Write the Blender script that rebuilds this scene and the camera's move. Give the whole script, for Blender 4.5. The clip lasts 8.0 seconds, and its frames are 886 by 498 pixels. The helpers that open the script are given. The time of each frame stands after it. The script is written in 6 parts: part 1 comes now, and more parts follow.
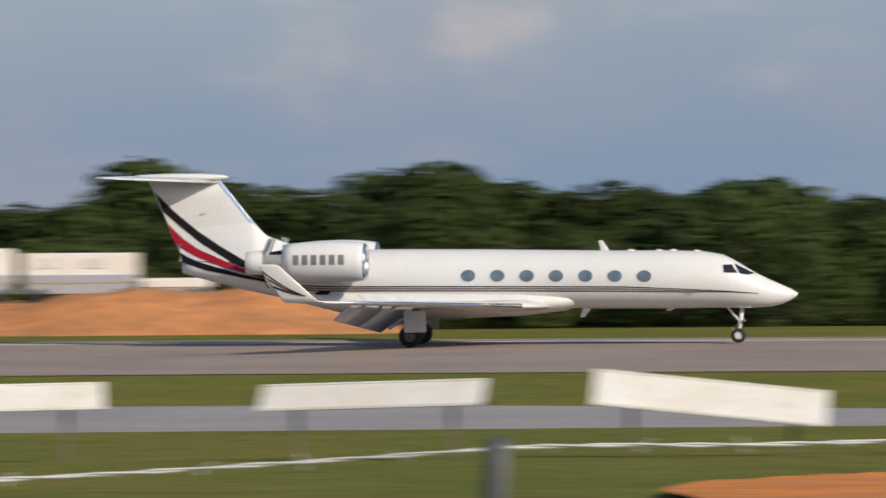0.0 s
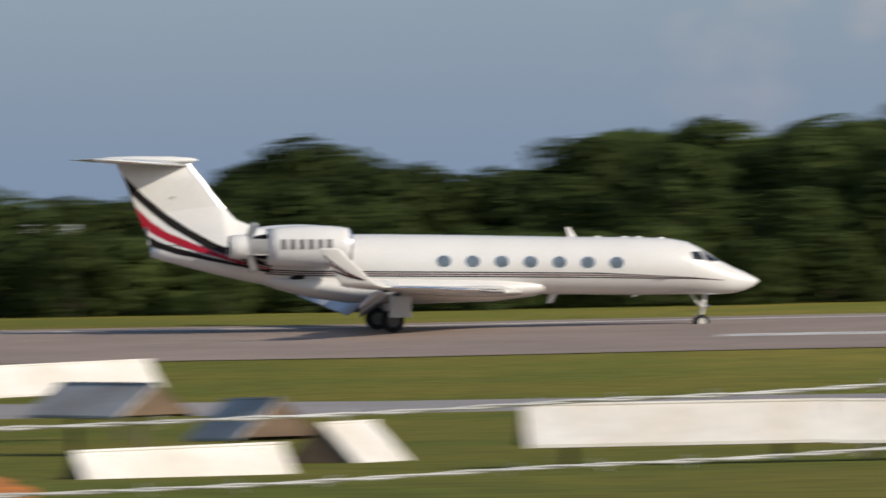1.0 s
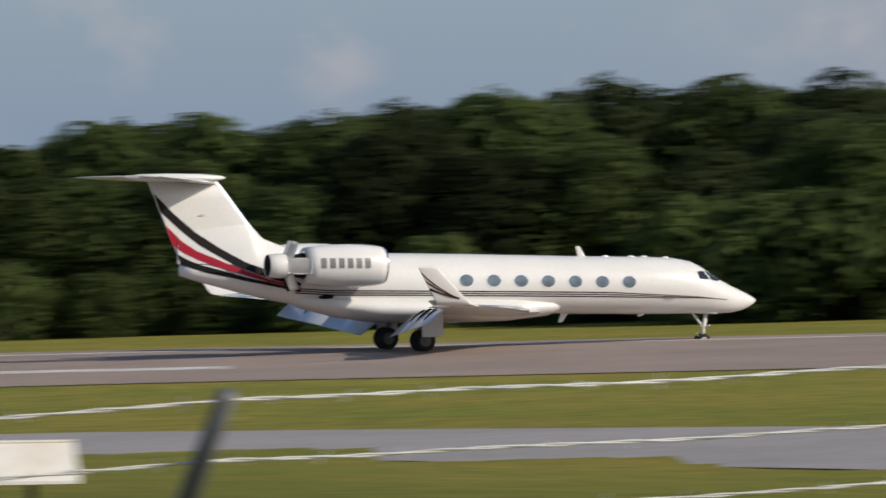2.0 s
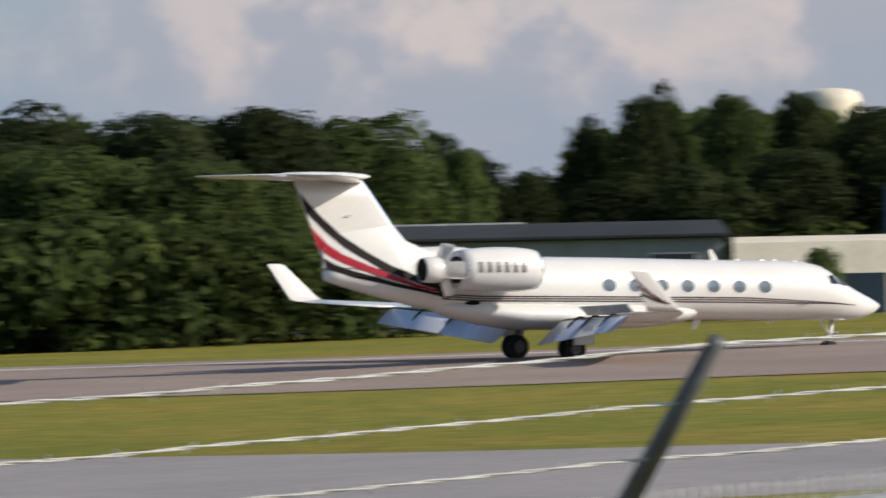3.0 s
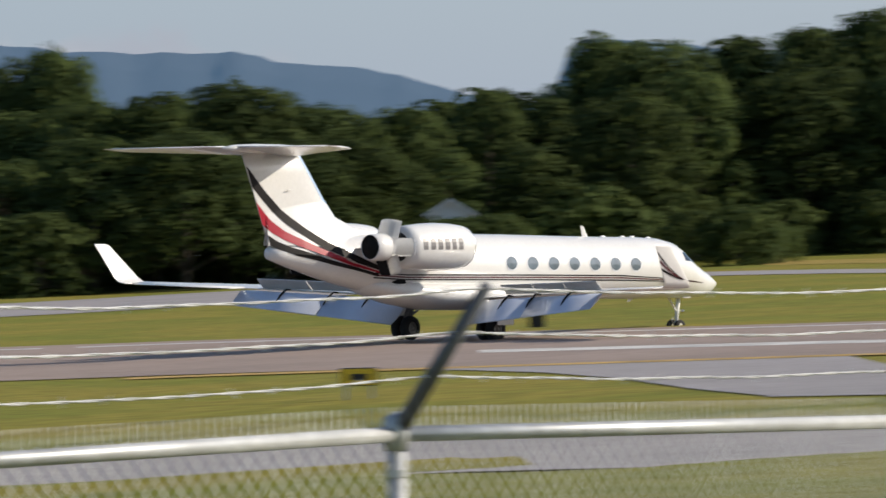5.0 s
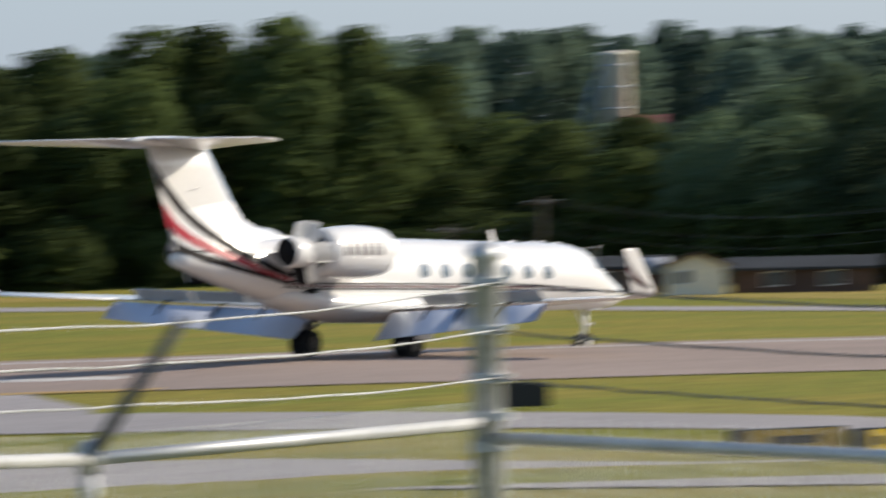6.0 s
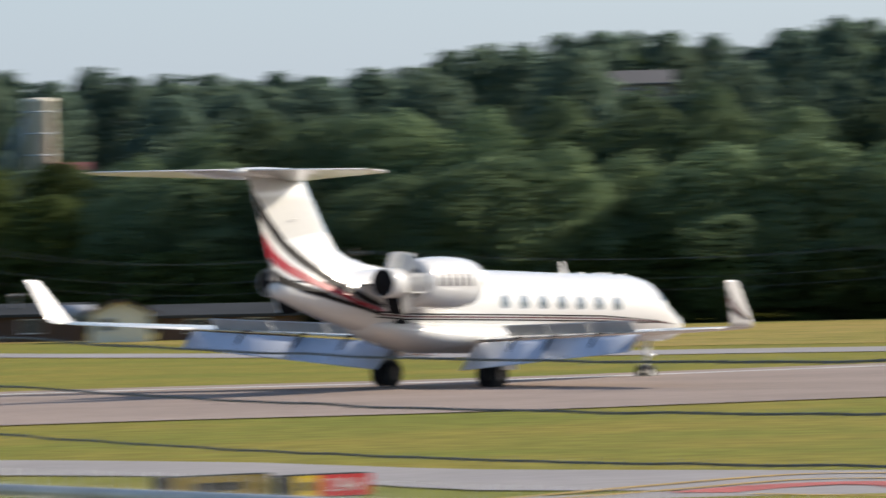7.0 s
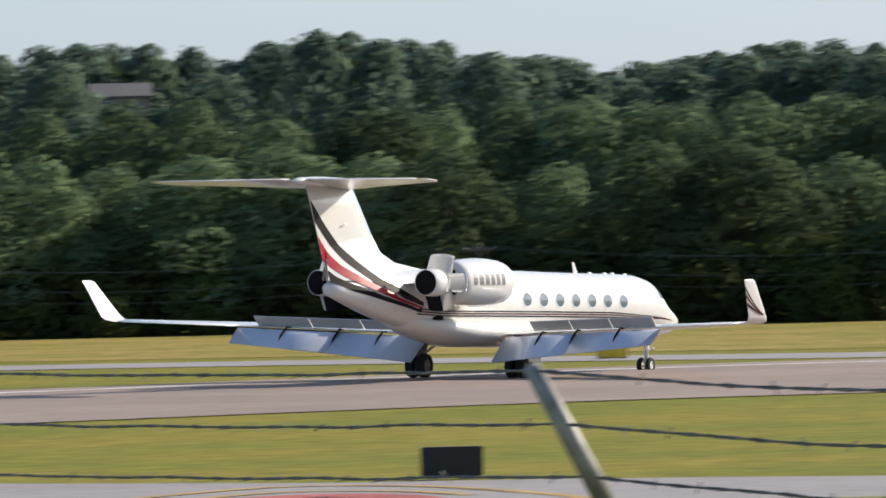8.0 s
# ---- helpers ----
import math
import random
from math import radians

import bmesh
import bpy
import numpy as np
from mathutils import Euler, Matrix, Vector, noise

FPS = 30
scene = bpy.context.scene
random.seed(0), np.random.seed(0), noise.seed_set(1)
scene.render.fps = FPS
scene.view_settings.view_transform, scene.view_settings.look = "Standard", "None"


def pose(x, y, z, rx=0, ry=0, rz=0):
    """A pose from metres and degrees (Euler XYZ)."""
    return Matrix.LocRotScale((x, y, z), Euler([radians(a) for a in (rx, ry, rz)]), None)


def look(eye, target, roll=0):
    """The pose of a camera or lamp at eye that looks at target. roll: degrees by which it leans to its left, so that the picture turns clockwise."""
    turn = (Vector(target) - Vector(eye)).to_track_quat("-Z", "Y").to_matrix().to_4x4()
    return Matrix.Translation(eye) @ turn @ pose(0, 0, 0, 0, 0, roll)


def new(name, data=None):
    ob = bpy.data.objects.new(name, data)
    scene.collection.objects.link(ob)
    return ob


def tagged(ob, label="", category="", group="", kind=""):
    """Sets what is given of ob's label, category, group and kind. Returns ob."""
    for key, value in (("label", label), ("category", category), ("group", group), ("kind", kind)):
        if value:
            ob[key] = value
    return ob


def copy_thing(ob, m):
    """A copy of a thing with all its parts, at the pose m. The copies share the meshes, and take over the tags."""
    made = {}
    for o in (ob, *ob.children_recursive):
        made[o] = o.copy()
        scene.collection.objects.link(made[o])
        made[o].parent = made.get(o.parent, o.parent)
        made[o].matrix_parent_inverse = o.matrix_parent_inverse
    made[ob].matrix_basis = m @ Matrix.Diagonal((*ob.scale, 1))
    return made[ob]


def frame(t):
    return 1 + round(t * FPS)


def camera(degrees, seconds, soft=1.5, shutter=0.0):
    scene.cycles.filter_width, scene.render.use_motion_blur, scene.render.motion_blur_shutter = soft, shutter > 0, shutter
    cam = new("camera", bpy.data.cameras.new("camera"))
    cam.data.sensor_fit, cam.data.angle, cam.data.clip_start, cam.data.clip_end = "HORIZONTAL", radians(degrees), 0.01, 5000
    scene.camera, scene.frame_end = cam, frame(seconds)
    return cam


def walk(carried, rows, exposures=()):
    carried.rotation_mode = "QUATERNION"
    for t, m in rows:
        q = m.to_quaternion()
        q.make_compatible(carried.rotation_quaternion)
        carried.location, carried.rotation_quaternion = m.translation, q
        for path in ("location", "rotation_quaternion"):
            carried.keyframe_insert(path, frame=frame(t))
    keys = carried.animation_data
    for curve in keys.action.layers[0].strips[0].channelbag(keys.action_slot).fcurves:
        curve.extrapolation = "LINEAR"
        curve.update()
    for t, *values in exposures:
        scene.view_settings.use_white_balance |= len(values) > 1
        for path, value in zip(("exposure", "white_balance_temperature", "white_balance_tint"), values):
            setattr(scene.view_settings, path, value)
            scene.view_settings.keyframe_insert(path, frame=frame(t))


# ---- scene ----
EYE = (0.0, 0.0, 7.0)
cam = camera(8.966, 8.0, 1.5, 0.5)

# seconds, bearing clockwise from +y, tilt up, roll, in degrees
VIEW = [
    (0, 4.506, -0.6632, -0.344),
    (0.1, 5.739, -0.6638, -0.355),
    (0.2, 6.776, -0.6516, -0.367),
    (0.3, 7.979, -0.5432, -0.378),
    (0.4, 9.169, -0.5378, -0.390),
    (0.5, 10.620, -0.5285, -0.401),
    (0.6, 11.983, -0.5501, -0.413),
    (0.7, 12.940, -0.5517, -0.424),
    (0.8, 13.801, -0.6957, -0.435),
    (0.9, 14.892, -0.7670, -0.447),
    (1, 16.251, -0.7832, -0.458),
    (1.1, 17.735, -0.7078, -0.507),
    (1.2, 19.056, -0.6713, -0.557),
    (1.3, 20.197, -0.6563, -0.606),
    (1.4, 21.191, -0.5656, -0.655),
    (1.5, 22.009, -0.4843, -0.704),
    (1.6, 22.730, -0.4821, -0.753),
    (1.7, 23.418, -0.5077, -0.802),
    (2, 26.798, -0.4697, -0.912),
    (2.25, 29.306, -0.3966, -1.003),
    (2.5, 31.450, -0.3238, -1.094),
    (2.8, 33.765, -0.2712, -1.203),
    (2.9, 34.450, -0.2815, -1.204),
    (3, 34.974, -0.2887, -1.205),
    (3.1, 35.825, -0.3078, -1.207),
    (3.2, 36.895, -0.2918, -1.208),
    (3.3, 38.155, -0.2304, -1.209),
    (3.4, 39.468, -0.1934, -1.210),
    (3.5, 40.794, -0.1515, -1.211),
    (3.6, 41.791, -0.1067, -1.212),
    (3.7, 42.378, -0.0937, -1.213),
    (3.8, 43.054, -0.0886, -1.214),
    (3.9, 43.993, -0.0778, -1.215),
    (4, 44.947, -0.0620, -1.216),
    (4.1, 45.934, -0.0787, -1.218),
    (4.2, 46.864, -0.1055, -1.219),
    (4.3, 47.702, -0.1190, -1.220),
    (4.4, 48.271, -0.1211, -1.221),
    (4.5, 48.875, -0.1468, -1.222),
    (4.6, 49.532, -0.1919, -1.223),
    (4.7, 50.156, -0.2478, -1.224),
    (5, 52.254, -0.2578, -1.227),
    (5.25, 53.965, -0.2564, -1.230),
    (5.5, 55.680, -0.2538, -1.233),
    (5.8, 58.002, -0.2241, -1.236),
    (5.9, 59.221, -0.1561, -1.237),
    (6, 60.587, -0.0465, -1.238),
    (6.1, 61.615, 0.0647, -1.240),
    (6.2, 61.988, 0.1784, -1.241),
    (6.3, 62.217, 0.4219, -1.242),
    (6.4, 62.488, 0.4636, -1.243),
    (6.5, 62.642, 0.5248, -1.244),
    (6.6, 62.712, 0.4429, -1.245),
    (6.7, 63.116, 0.4378, -1.246),
    (6.8, 63.900, 0.3670, -1.247),
    (6.9, 65.159, 0.3084, -1.248),
    (7, 66.430, 0.3066, -1.249),
    (7.1, 67.375, 0.2866, -1.251),
    (7.2, 67.546, 0.2660, -1.252),
    (7.3, 67.590, 0.2767, -1.253),
    (7.4, 67.966, 0.1480, -1.254),
    (7.5, 68.703, 0.2060, -1.255),
    (7.6, 69.400, 0.2763, -1.256),
    (7.7, 70.097, 0.3118, -1.257),
    (7.8, 70.670, 0.3098, -1.258),
    (7.9, 71.218, 0.2912, -1.259),
    (8, 71.712, 0.3254, -1.261),
]


def toward(bearing, tilt):
    b, e = radians(bearing), radians(tilt)
    return Vector((math.sin(b) * math.cos(e), math.cos(b) * math.cos(e), math.sin(e)))


walk(cam, [(t, look(EYE, Vector(EYE) + 100 * toward(b, e), roll)) for t, b, e, roll in VIEW],
     [(0.0, -0.19), (0.8, -0.24), (1.7, -0.26), (2.8, -0.07), (4.7, 0.02), (5.8, 0.18), (8.0, 0.35)])

# ---- light ----
SUN_BEARING, SUN_HEIGHT = 136.0, 29.0
world = bpy.data.worlds.new("sky")
scene.world = world
world.use_nodes = True


def sky_nodes():
    nt = world.node_tree
    nt.nodes.clear()
    out = nt.nodes.new("ShaderNodeOutputWorld")
    bg = nt.nodes.new("ShaderNodeBackground")
    bg.inputs["Strength"].default_value = 0.13
    sky = nt.nodes.new("ShaderNodeTexSky")
    sky.sky_type = "NISHITA"
    sky.sun_disc = False
    sky.sun_elevation = radians(SUN_HEIGHT)
    sky.sun_rotation = radians(SUN_BEARING)
    sky.altitude, sky.air_density, sky.dust_density, sky.ozone_density = 300, 1.0, 1.2, 2.2
    coord = nt.nodes.new("ShaderNodeTexCoord")
    # low haze that greys the blue towards the horizon
    sep = nt.nodes.new("ShaderNodeSeparateXYZ")
    nt.links.new(coord.outputs["Generated"], sep.inputs[0])
    low = nt.nodes.new("ShaderNodeMapRange")
    low.inputs["From Min"].default_value, low.inputs["From Max"].default_value = 0.0, 0.16
    low.inputs["To Min"].default_value, low.inputs["To Max"].default_value = 0.9, 0.0
    nt.links.new(sep.outputs["Z"], low.inputs["Value"])
    # paler towards the sun's side, bluer away from it
    side = nt.nodes.new("ShaderNodeVectorMath")
    side.operation = "DOT_PRODUCT"
    side.inputs[1].default_value = toward(96, 0)
    nt.links.new(coord.outputs["Generated"], side.inputs[0])
    pale = nt.nodes.new("ShaderNodeMapRange")
    pale.interpolation_type = "SMOOTHSTEP"
    pale.inputs["From Min"].default_value, pale.inputs["From Max"].default_value = 0.25, 1.0
    nt.links.new(side.outputs["Value"], pale.inputs["Value"])
    veil = nt.nodes.new("ShaderNodeMixRGB")
    veil.inputs["Color1"].default_value, veil.inputs["Color2"].default_value = (1.92, 2.64, 3.85, 1), (3.02, 3.5, 4.42, 1)
    nt.links.new(pale.outputs[0], veil.inputs["Fac"])
    haze = nt.nodes.new("ShaderNodeMixRGB")
    nt.links.new(veil.outputs[0], haze.inputs["Color2"])
    nt.links.new(low.outputs[0], haze.inputs["Fac"])
    nt.links.new(sky.outputs[0], haze.inputs["Color1"])
    # banks of cloud, stretched along the horizon
    stretch = nt.nodes.new("ShaderNodeMapping")
    stretch.inputs["Scale"].default_value = (9.0, 9.0, 26.0)
    stretch.inputs["Location"].default_value = (1.3, 0.4, 0.25)
    nt.links.new(coord.outputs["Generated"], stretch.inputs[0])
    cloud = nt.nodes.new("ShaderNodeTexNoise")
    cloud.inputs["Scale"].default_value, cloud.inputs["Detail"].default_value = 1.6, 7.0
    cloud.inputs["Roughness"].default_value = 0.56
    nt.links.new(stretch.outputs[0], cloud.inputs["Vector"])
    edge = nt.nodes.new("ShaderNodeMapRange")
    edge.interpolation_type = "SMOOTHSTEP"
    edge.inputs["From Min"].default_value, edge.inputs["From Max"].default_value = 0.40, 0.66
    edge.inputs["To Max"].default_value = 0.8
    nt.links.new(cloud.outputs["Fac"], edge.inputs["Value"])
    mix = nt.nodes.new("ShaderNodeMixRGB")

    def sums(kind, a, b):
        n = nt.nodes.new("ShaderNodeMath")
        n.operation = kind
        for socket, v in zip(n.inputs, (a, b)):
            if isinstance(v, float):
                socket.default_value = v
            else:
                nt.links.new(v, socket)
        return n.outputs[0]

    def smooth(value, a, b, lo=0.0, hi=1.0):
        n = nt.nodes.new("ShaderNodeMapRange")
        n.interpolation_type = "SMOOTHSTEP"
        for key, v in (("From Min", a), ("From Max", b), ("To Min", lo), ("To Max", hi)):
            n.inputs[key].default_value = v
        nt.links.new(value, n.inputs["Value"])
        return n.outputs[0]

    def along(bearing, tilt):
        d = nt.nodes.new("ShaderNodeVectorMath")
        d.operation = "DOT_PRODUCT"
        d.inputs[1].default_value = toward(bearing, tilt)
        nt.links.new(coord.outputs["Generated"], d.inputs[0])
        return d.outputs["Value"]

    # the cloud bank's puffed upper edge sinks towards the east; its tops are sunlit, its body grey
    puffs = nt.nodes.new("ShaderNodeTexNoise")
    puffs.inputs["Scale"].default_value, puffs.inputs["Detail"].default_value, puffs.inputs["Roughness"].default_value = 34.0, 6.0, 0.55
    nt.links.new(coord.outputs["Generated"], puffs.inputs["Vector"])
    swell = sums("MULTIPLY", sums("SUBTRACT", puffs.outputs["Fac"], 0.5), 0.05)
    height = sums("ADD", sums("ADD", sep.outputs["Z"], swell), sums("MULTIPLY", along(133, 0), 0.12))
    under = smooth(height, 0.0385, 0.0455, 1.0, 0.0)
    lit = sums("MULTIPLY", smooth(sums("ADD", sep.outputs["Z"], swell), 0.012, 0.034), smooth(puffs.outputs["Fac"], 0.41, 0.55, 0.1, 1.0))
    tone = nt.nodes.new("ShaderNodeMixRGB")
    tone.inputs["Color1"].default_value, tone.inputs["Color2"].default_value = (2.95, 3.15, 3.7, 1), (5.0, 4.4, 4.3, 1)
    nt.links.new(lit, tone.inputs["Fac"])
    nt.links.new(tone.outputs[0], mix.inputs["Color2"])
    # a thin bank to the north, a full one to the north-east
    thin = sums("MULTIPLY", edge.outputs[0], smooth(along(2.0, 2.5), 0.985, 0.998, 0.0, 0.8))
    tufts = sums("MULTIPLY", smooth(along(23.5, 2.2), 0.9925, 0.9985), smooth(puffs.outputs["Fac"], 0.50, 0.64, 0.0, 0.34))
    full = sums("MULTIPLY", sums("MULTIPLY", smooth(along(43.0, 2.0), 0.966, 0.988), under), smooth(cloud.outputs["Fac"], 0.34, 0.54, 0.4, 0.95))
    nt.links.new(sums("MAXIMUM", sums("MAXIMUM", thin, tufts), full), mix.inputs["Fac"])
    nt.links.new(haze.outputs[0], mix.inputs["Color1"])
    nt.links.new(mix.outputs[0], bg.inputs["Color"])
    nt.links.new(bg.outputs[0], out.inputs["Surface"])


sky_nodes()
sun = new("sun", bpy.data.lights.new("sun", "SUN"))
sun.data.energy, sun.data.angle, sun.data.color = 4.8, radians(0.6), (1.0, 0.89, 0.74)
sun.matrix_basis = look((0, 0, 60), Vector((0, 0, 60)) - toward(SUN_BEARING, SUN_HEIGHT))


# ---- materials ----
def mat(name, colour, rough=0.6, metal=0.0, vary=0.12, scale=6.0, fine=60.0, bump=0.0, second=None, coat=0.0, spec=0.5,
        stretch=(1, 1, 1), per_object=0.0, through_light=0.0):
    """A surface with two scales of variation: broad patches and fine grain."""
    m = bpy.data.materials.new(name)
    m.use_nodes = True
    nt = m.node_tree
    b = nt.nodes["Principled BSDF"]
    b.inputs["Roughness"].default_value, b.inputs["Metallic"].default_value = rough, metal
    b.inputs["Coat Weight"].default_value, b.inputs["Coat Roughness"].default_value = coat, 0.08
    b.inputs["Specular IOR Level"].default_value = spec
    coord = nt.nodes.new("ShaderNodeTexCoord")
    mapping = nt.nodes.new("ShaderNodeMapping")
    mapping.inputs["Scale"].default_value = stretch
    nt.links.new(coord.outputs["Object"], mapping.inputs[0])
    big, small = nt.nodes.new("ShaderNodeTexNoise"), nt.nodes.new("ShaderNodeTexNoise")
    for n, s in ((big, 1.0 / scale if scale > 0 else 1.0), (small, fine)):
        n.inputs["Scale"].default_value, n.inputs["Detail"].default_value = s, 5.0
        nt.links.new(mapping.outputs[0], n.inputs["Vector"])
    two = second or tuple(c * 0.6 for c in colour)
    mix = nt.nodes.new("ShaderNodeMixRGB")
    mix.inputs["Color1"].default_value, mix.inputs["Color2"].default_value = (*colour, 1), (*two, 1)
    ramp = nt.nodes.new("ShaderNodeMapRange")
    ramp.inputs["From Min"].default_value, ramp.inputs["From Max"].default_value = 0.38, 0.64
    ramp.inputs["To Max"].default_value = 1.0 if second else min(1.0, vary * 4)
    nt.links.new(big.outputs["Fac"], ramp.inputs["Value"])
    nt.links.new(ramp.outputs[0], mix.inputs["Fac"])
    grain = nt.nodes.new("ShaderNodeMapRange")
    grain.inputs["From Min"].default_value, grain.inputs["From Max"].default_value = 0.3, 0.7
    grain.inputs["To Min"].default_value, grain.inputs["To Max"].default_value = 1 - vary, 1 + vary
    nt.links.new(small.outputs["Fac"], grain.inputs["Value"])
    hsv = nt.nodes.new("ShaderNodeHueSaturation")
    nt.links.new(mix.outputs[0], hsv.inputs["Color"])
    value = grain.outputs[0]
    if per_object:
        info = nt.nodes.new("ShaderNodeObjectInfo")
        own = nt.nodes.new("ShaderNodeMapRange")
        own.inputs["To Min"].default_value, own.inputs["To Max"].default_value = 1 - per_object, 1 + per_object
        nt.links.new(info.outputs["Random"], own.inputs["Value"])
        both = nt.nodes.new("ShaderNodeMath")
        both.operation = "MULTIPLY"
        nt.links.new(own.outputs[0], both.inputs[0])
        nt.links.new(value, both.inputs[1])
        value = both.outputs[0]
    nt.links.new(value, hsv.inputs["Value"])
    nt.links.new(hsv.outputs[0], b.inputs["Base Color"])
    if bump:
        bp = nt.nodes.new("ShaderNodeBump")
        bp.inputs["Strength"].default_value, bp.inputs["Distance"].default_value = 0.6, bump
        nt.links.new(small.outputs["Fac"], bp.inputs["Height"])
        nt.links.new(bp.outputs[0], b.inputs["Normal"])
    if through_light:
        back = nt.nodes.new("ShaderNodeBsdfTranslucent")
        nt.links.new(hsv.outputs[0], back.inputs["Color"])
        add = nt.nodes.new("ShaderNodeMixShader")
        add.inputs[0].default_value = through_light
        nt.links.new(b.outputs[0], add.inputs[1])
        nt.links.new(back.outputs[0], add.inputs[2])
        nt.links.new(add.outputs[0], nt.nodes["Material Output"].inputs["Surface"])
    return m


WHITE = mat("white_aircraft_paint", (0.71, 0.705, 0.685), 0.26, 0, 0.03, 2.2, 9, coat=0.35, second=(0.68, 0.67, 0.65))
GREYW = mat("pale_grey_wing_paint", (0.66, 0.68, 0.71), 0.3, 0, 0.04, 2, 20, coat=0.2)
BLACK = mat("black_gloss_paint", (0.014, 0.012, 0.012), 0.55, 0, 0.1, 1, 20, spec=0.12)
RED = mat("dark_red_paint", (0.36, 0.012, 0.03), 0.4, 0, 0.06, 1, 20, spec=0.25)
MAROON = mat("dark_maroon_paint", (0.10, 0.014, 0.02), 0.45, 0, 0.06, 1, 20, spec=0.2)
LETTER = mat("dark_grey_lettering", (0.19, 0.18, 0.18), 0.4, 0, 0.1, 1, 20)
PANE = mat("aircraft_window_glass", (0.13, 0.17, 0.21), 0.06, 0, 0.15, 0.6, 4, spec=0.9)
CHROME = mat("polished_aluminium", (0.78, 0.78, 0.8), 0.18, 1.0, 0.04, 1, 20)
STEEL = mat("gear_steel", (0.5, 0.49, 0.46), 0.42, 0.6, 0.1, 1, 20)
GEARW = mat("white_gear_enamel", (0.72, 0.71, 0.66), 0.4, 0, 0.08, 1, 20)
DARK = mat("sooty_dark_metal", (0.014, 0.014, 0.015), 0.85, 0, 0.2, 1, 20, spec=0.1)
COCKPIT = mat("dark_cockpit_glass", (0.018, 0.022, 0.028), 0.1, 0, 0.1, 0.6, 4, spec=0.5)
# blue of the reflected sky is mixed into the flap's pale paint
FLAP = mat("sky_tinted_flap_paint", (0.57, 0.62, 0.73), 0.3, 0, 0.04, 2, 20, coat=0.3)
SPOIL = mat("grey_spoiler_paint", (0.58, 0.575, 0.56), 0.45, 0, 0.08, 1, 20)
STRUT = mat("dull_grey_strut", (0.22, 0.215, 0.21), 0.5, 0.1, 0.12, 1, 20)
RIM = mat("dull_wheel_rim", (0.20, 0.19, 0.18), 0.5, 0.2, 0.15, 1, 20)
TYRE = mat("black_rubber", (0.018, 0.018, 0.019), 0.85, 0, 0.2, 1, 30)
ASPHALT = mat("worn_runway_asphalt", (0.315, 0.246, 0.208), 0.9, 0, 0.10, 9, 1.3, second=(0.262, 0.206, 0.176), spec=0.2)
TAXI = mat("grey_taxiway_asphalt", (0.30, 0.275, 0.27), 0.9, 0, 0.08, 7, 1.5, second=(0.26, 0.24, 0.235))
LINE = mat("worn_white_line_paint", (0.62, 0.6, 0.56), 0.8, 0, 0.2, 2, 3)
GRASS = mat("mown_summer_grass", (0.172, 0.18, 0.033), 0.95, 0, 0.22, 9, 0.9, second=(0.238, 0.2, 0.042), spec=0.06)


def drying_grass(m):
    """Greener at one end of the field, yellower and drier towards the other."""
    nt = m.node_tree
    hsv = next(n for n in nt.nodes if n.bl_idname == "ShaderNodeHueSaturation")
    coord = next(n for n in nt.nodes if n.bl_idname == "ShaderNodeTexCoord")
    old = hsv.inputs["Color"].links[0].from_socket
    sep = nt.nodes.new("ShaderNodeSeparateXYZ")
    nt.links.new(coord.outputs["Object"], sep.inputs[0])
    noise_node = nt.nodes.new("ShaderNodeTexNoise")
    noise_node.inputs["Scale"].default_value = 0.03
    nt.links.new(coord.outputs["Object"], noise_node.inputs["Vector"])
    wob = nt.nodes.new("ShaderNodeMath")
    wob.operation = "MULTIPLY_ADD"
    wob.inputs[1].default_value = 50.0
    nt.links.new(noise_node.outputs["Fac"], wob.inputs[0])
    nt.links.new(sep.outputs["X"], wob.inputs[2])
    k = nt.nodes.new("ShaderNodeMapRange")
    k.interpolation_type = "SMOOTHSTEP"
    k.inputs["From Min"].default_value, k.inputs["From Max"].default_value = 50.0, 120.0
    nt.links.new(wob.outputs[0], k.inputs["Value"])
    lush = nt.nodes.new("ShaderNodeMixRGB")
    lush.blend_type = "MULTIPLY"
    lush.inputs["Fac"].default_value = 1.0
    lush.inputs["Color2"].default_value = (0.67, 0.72, 0.66, 1)
    nt.links.new(old, lush.inputs["Color1"])
    mix = nt.nodes.new("ShaderNodeMixRGB")
    nt.links.new(k.outputs[0], mix.inputs["Fac"])
    nt.links.new(lush.outputs[0], mix.inputs["Color1"])
    nt.links.new(old, mix.inputs["Color2"])
    nt.links.new(mix.outputs[0], hsv.inputs["Color"])


drying_grass(GRASS)
HAY = mat("golden_dry_grass", (0.32, 0.24, 0.075), 0.95, 0, 0.25, 8, 0.8, second=(0.22, 0.2, 0.045), spec=0.06)
# forest floor colour already holds the shade under the trees
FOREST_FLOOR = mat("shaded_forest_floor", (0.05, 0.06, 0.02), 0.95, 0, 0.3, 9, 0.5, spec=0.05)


# ---- building helpers ----
def part(name, bm, material, parent=None, label="", smooth=False):
    me = bpy.data.meshes.new(name)
    bmesh.ops.recalc_face_normals(bm, faces=bm.faces)
    bm.to_mesh(me)
    bm.free()
    if smooth:
        me.shade_smooth()
    me.materials.append(material)
    ob = new(name, me)
    if parent is not None:
        ob.parent = parent
    if label:
        tagged(ob, label)
    return ob


def thing(name, label, category, group="", kind=""):
    return tagged(new(name), label, category, group, kind)


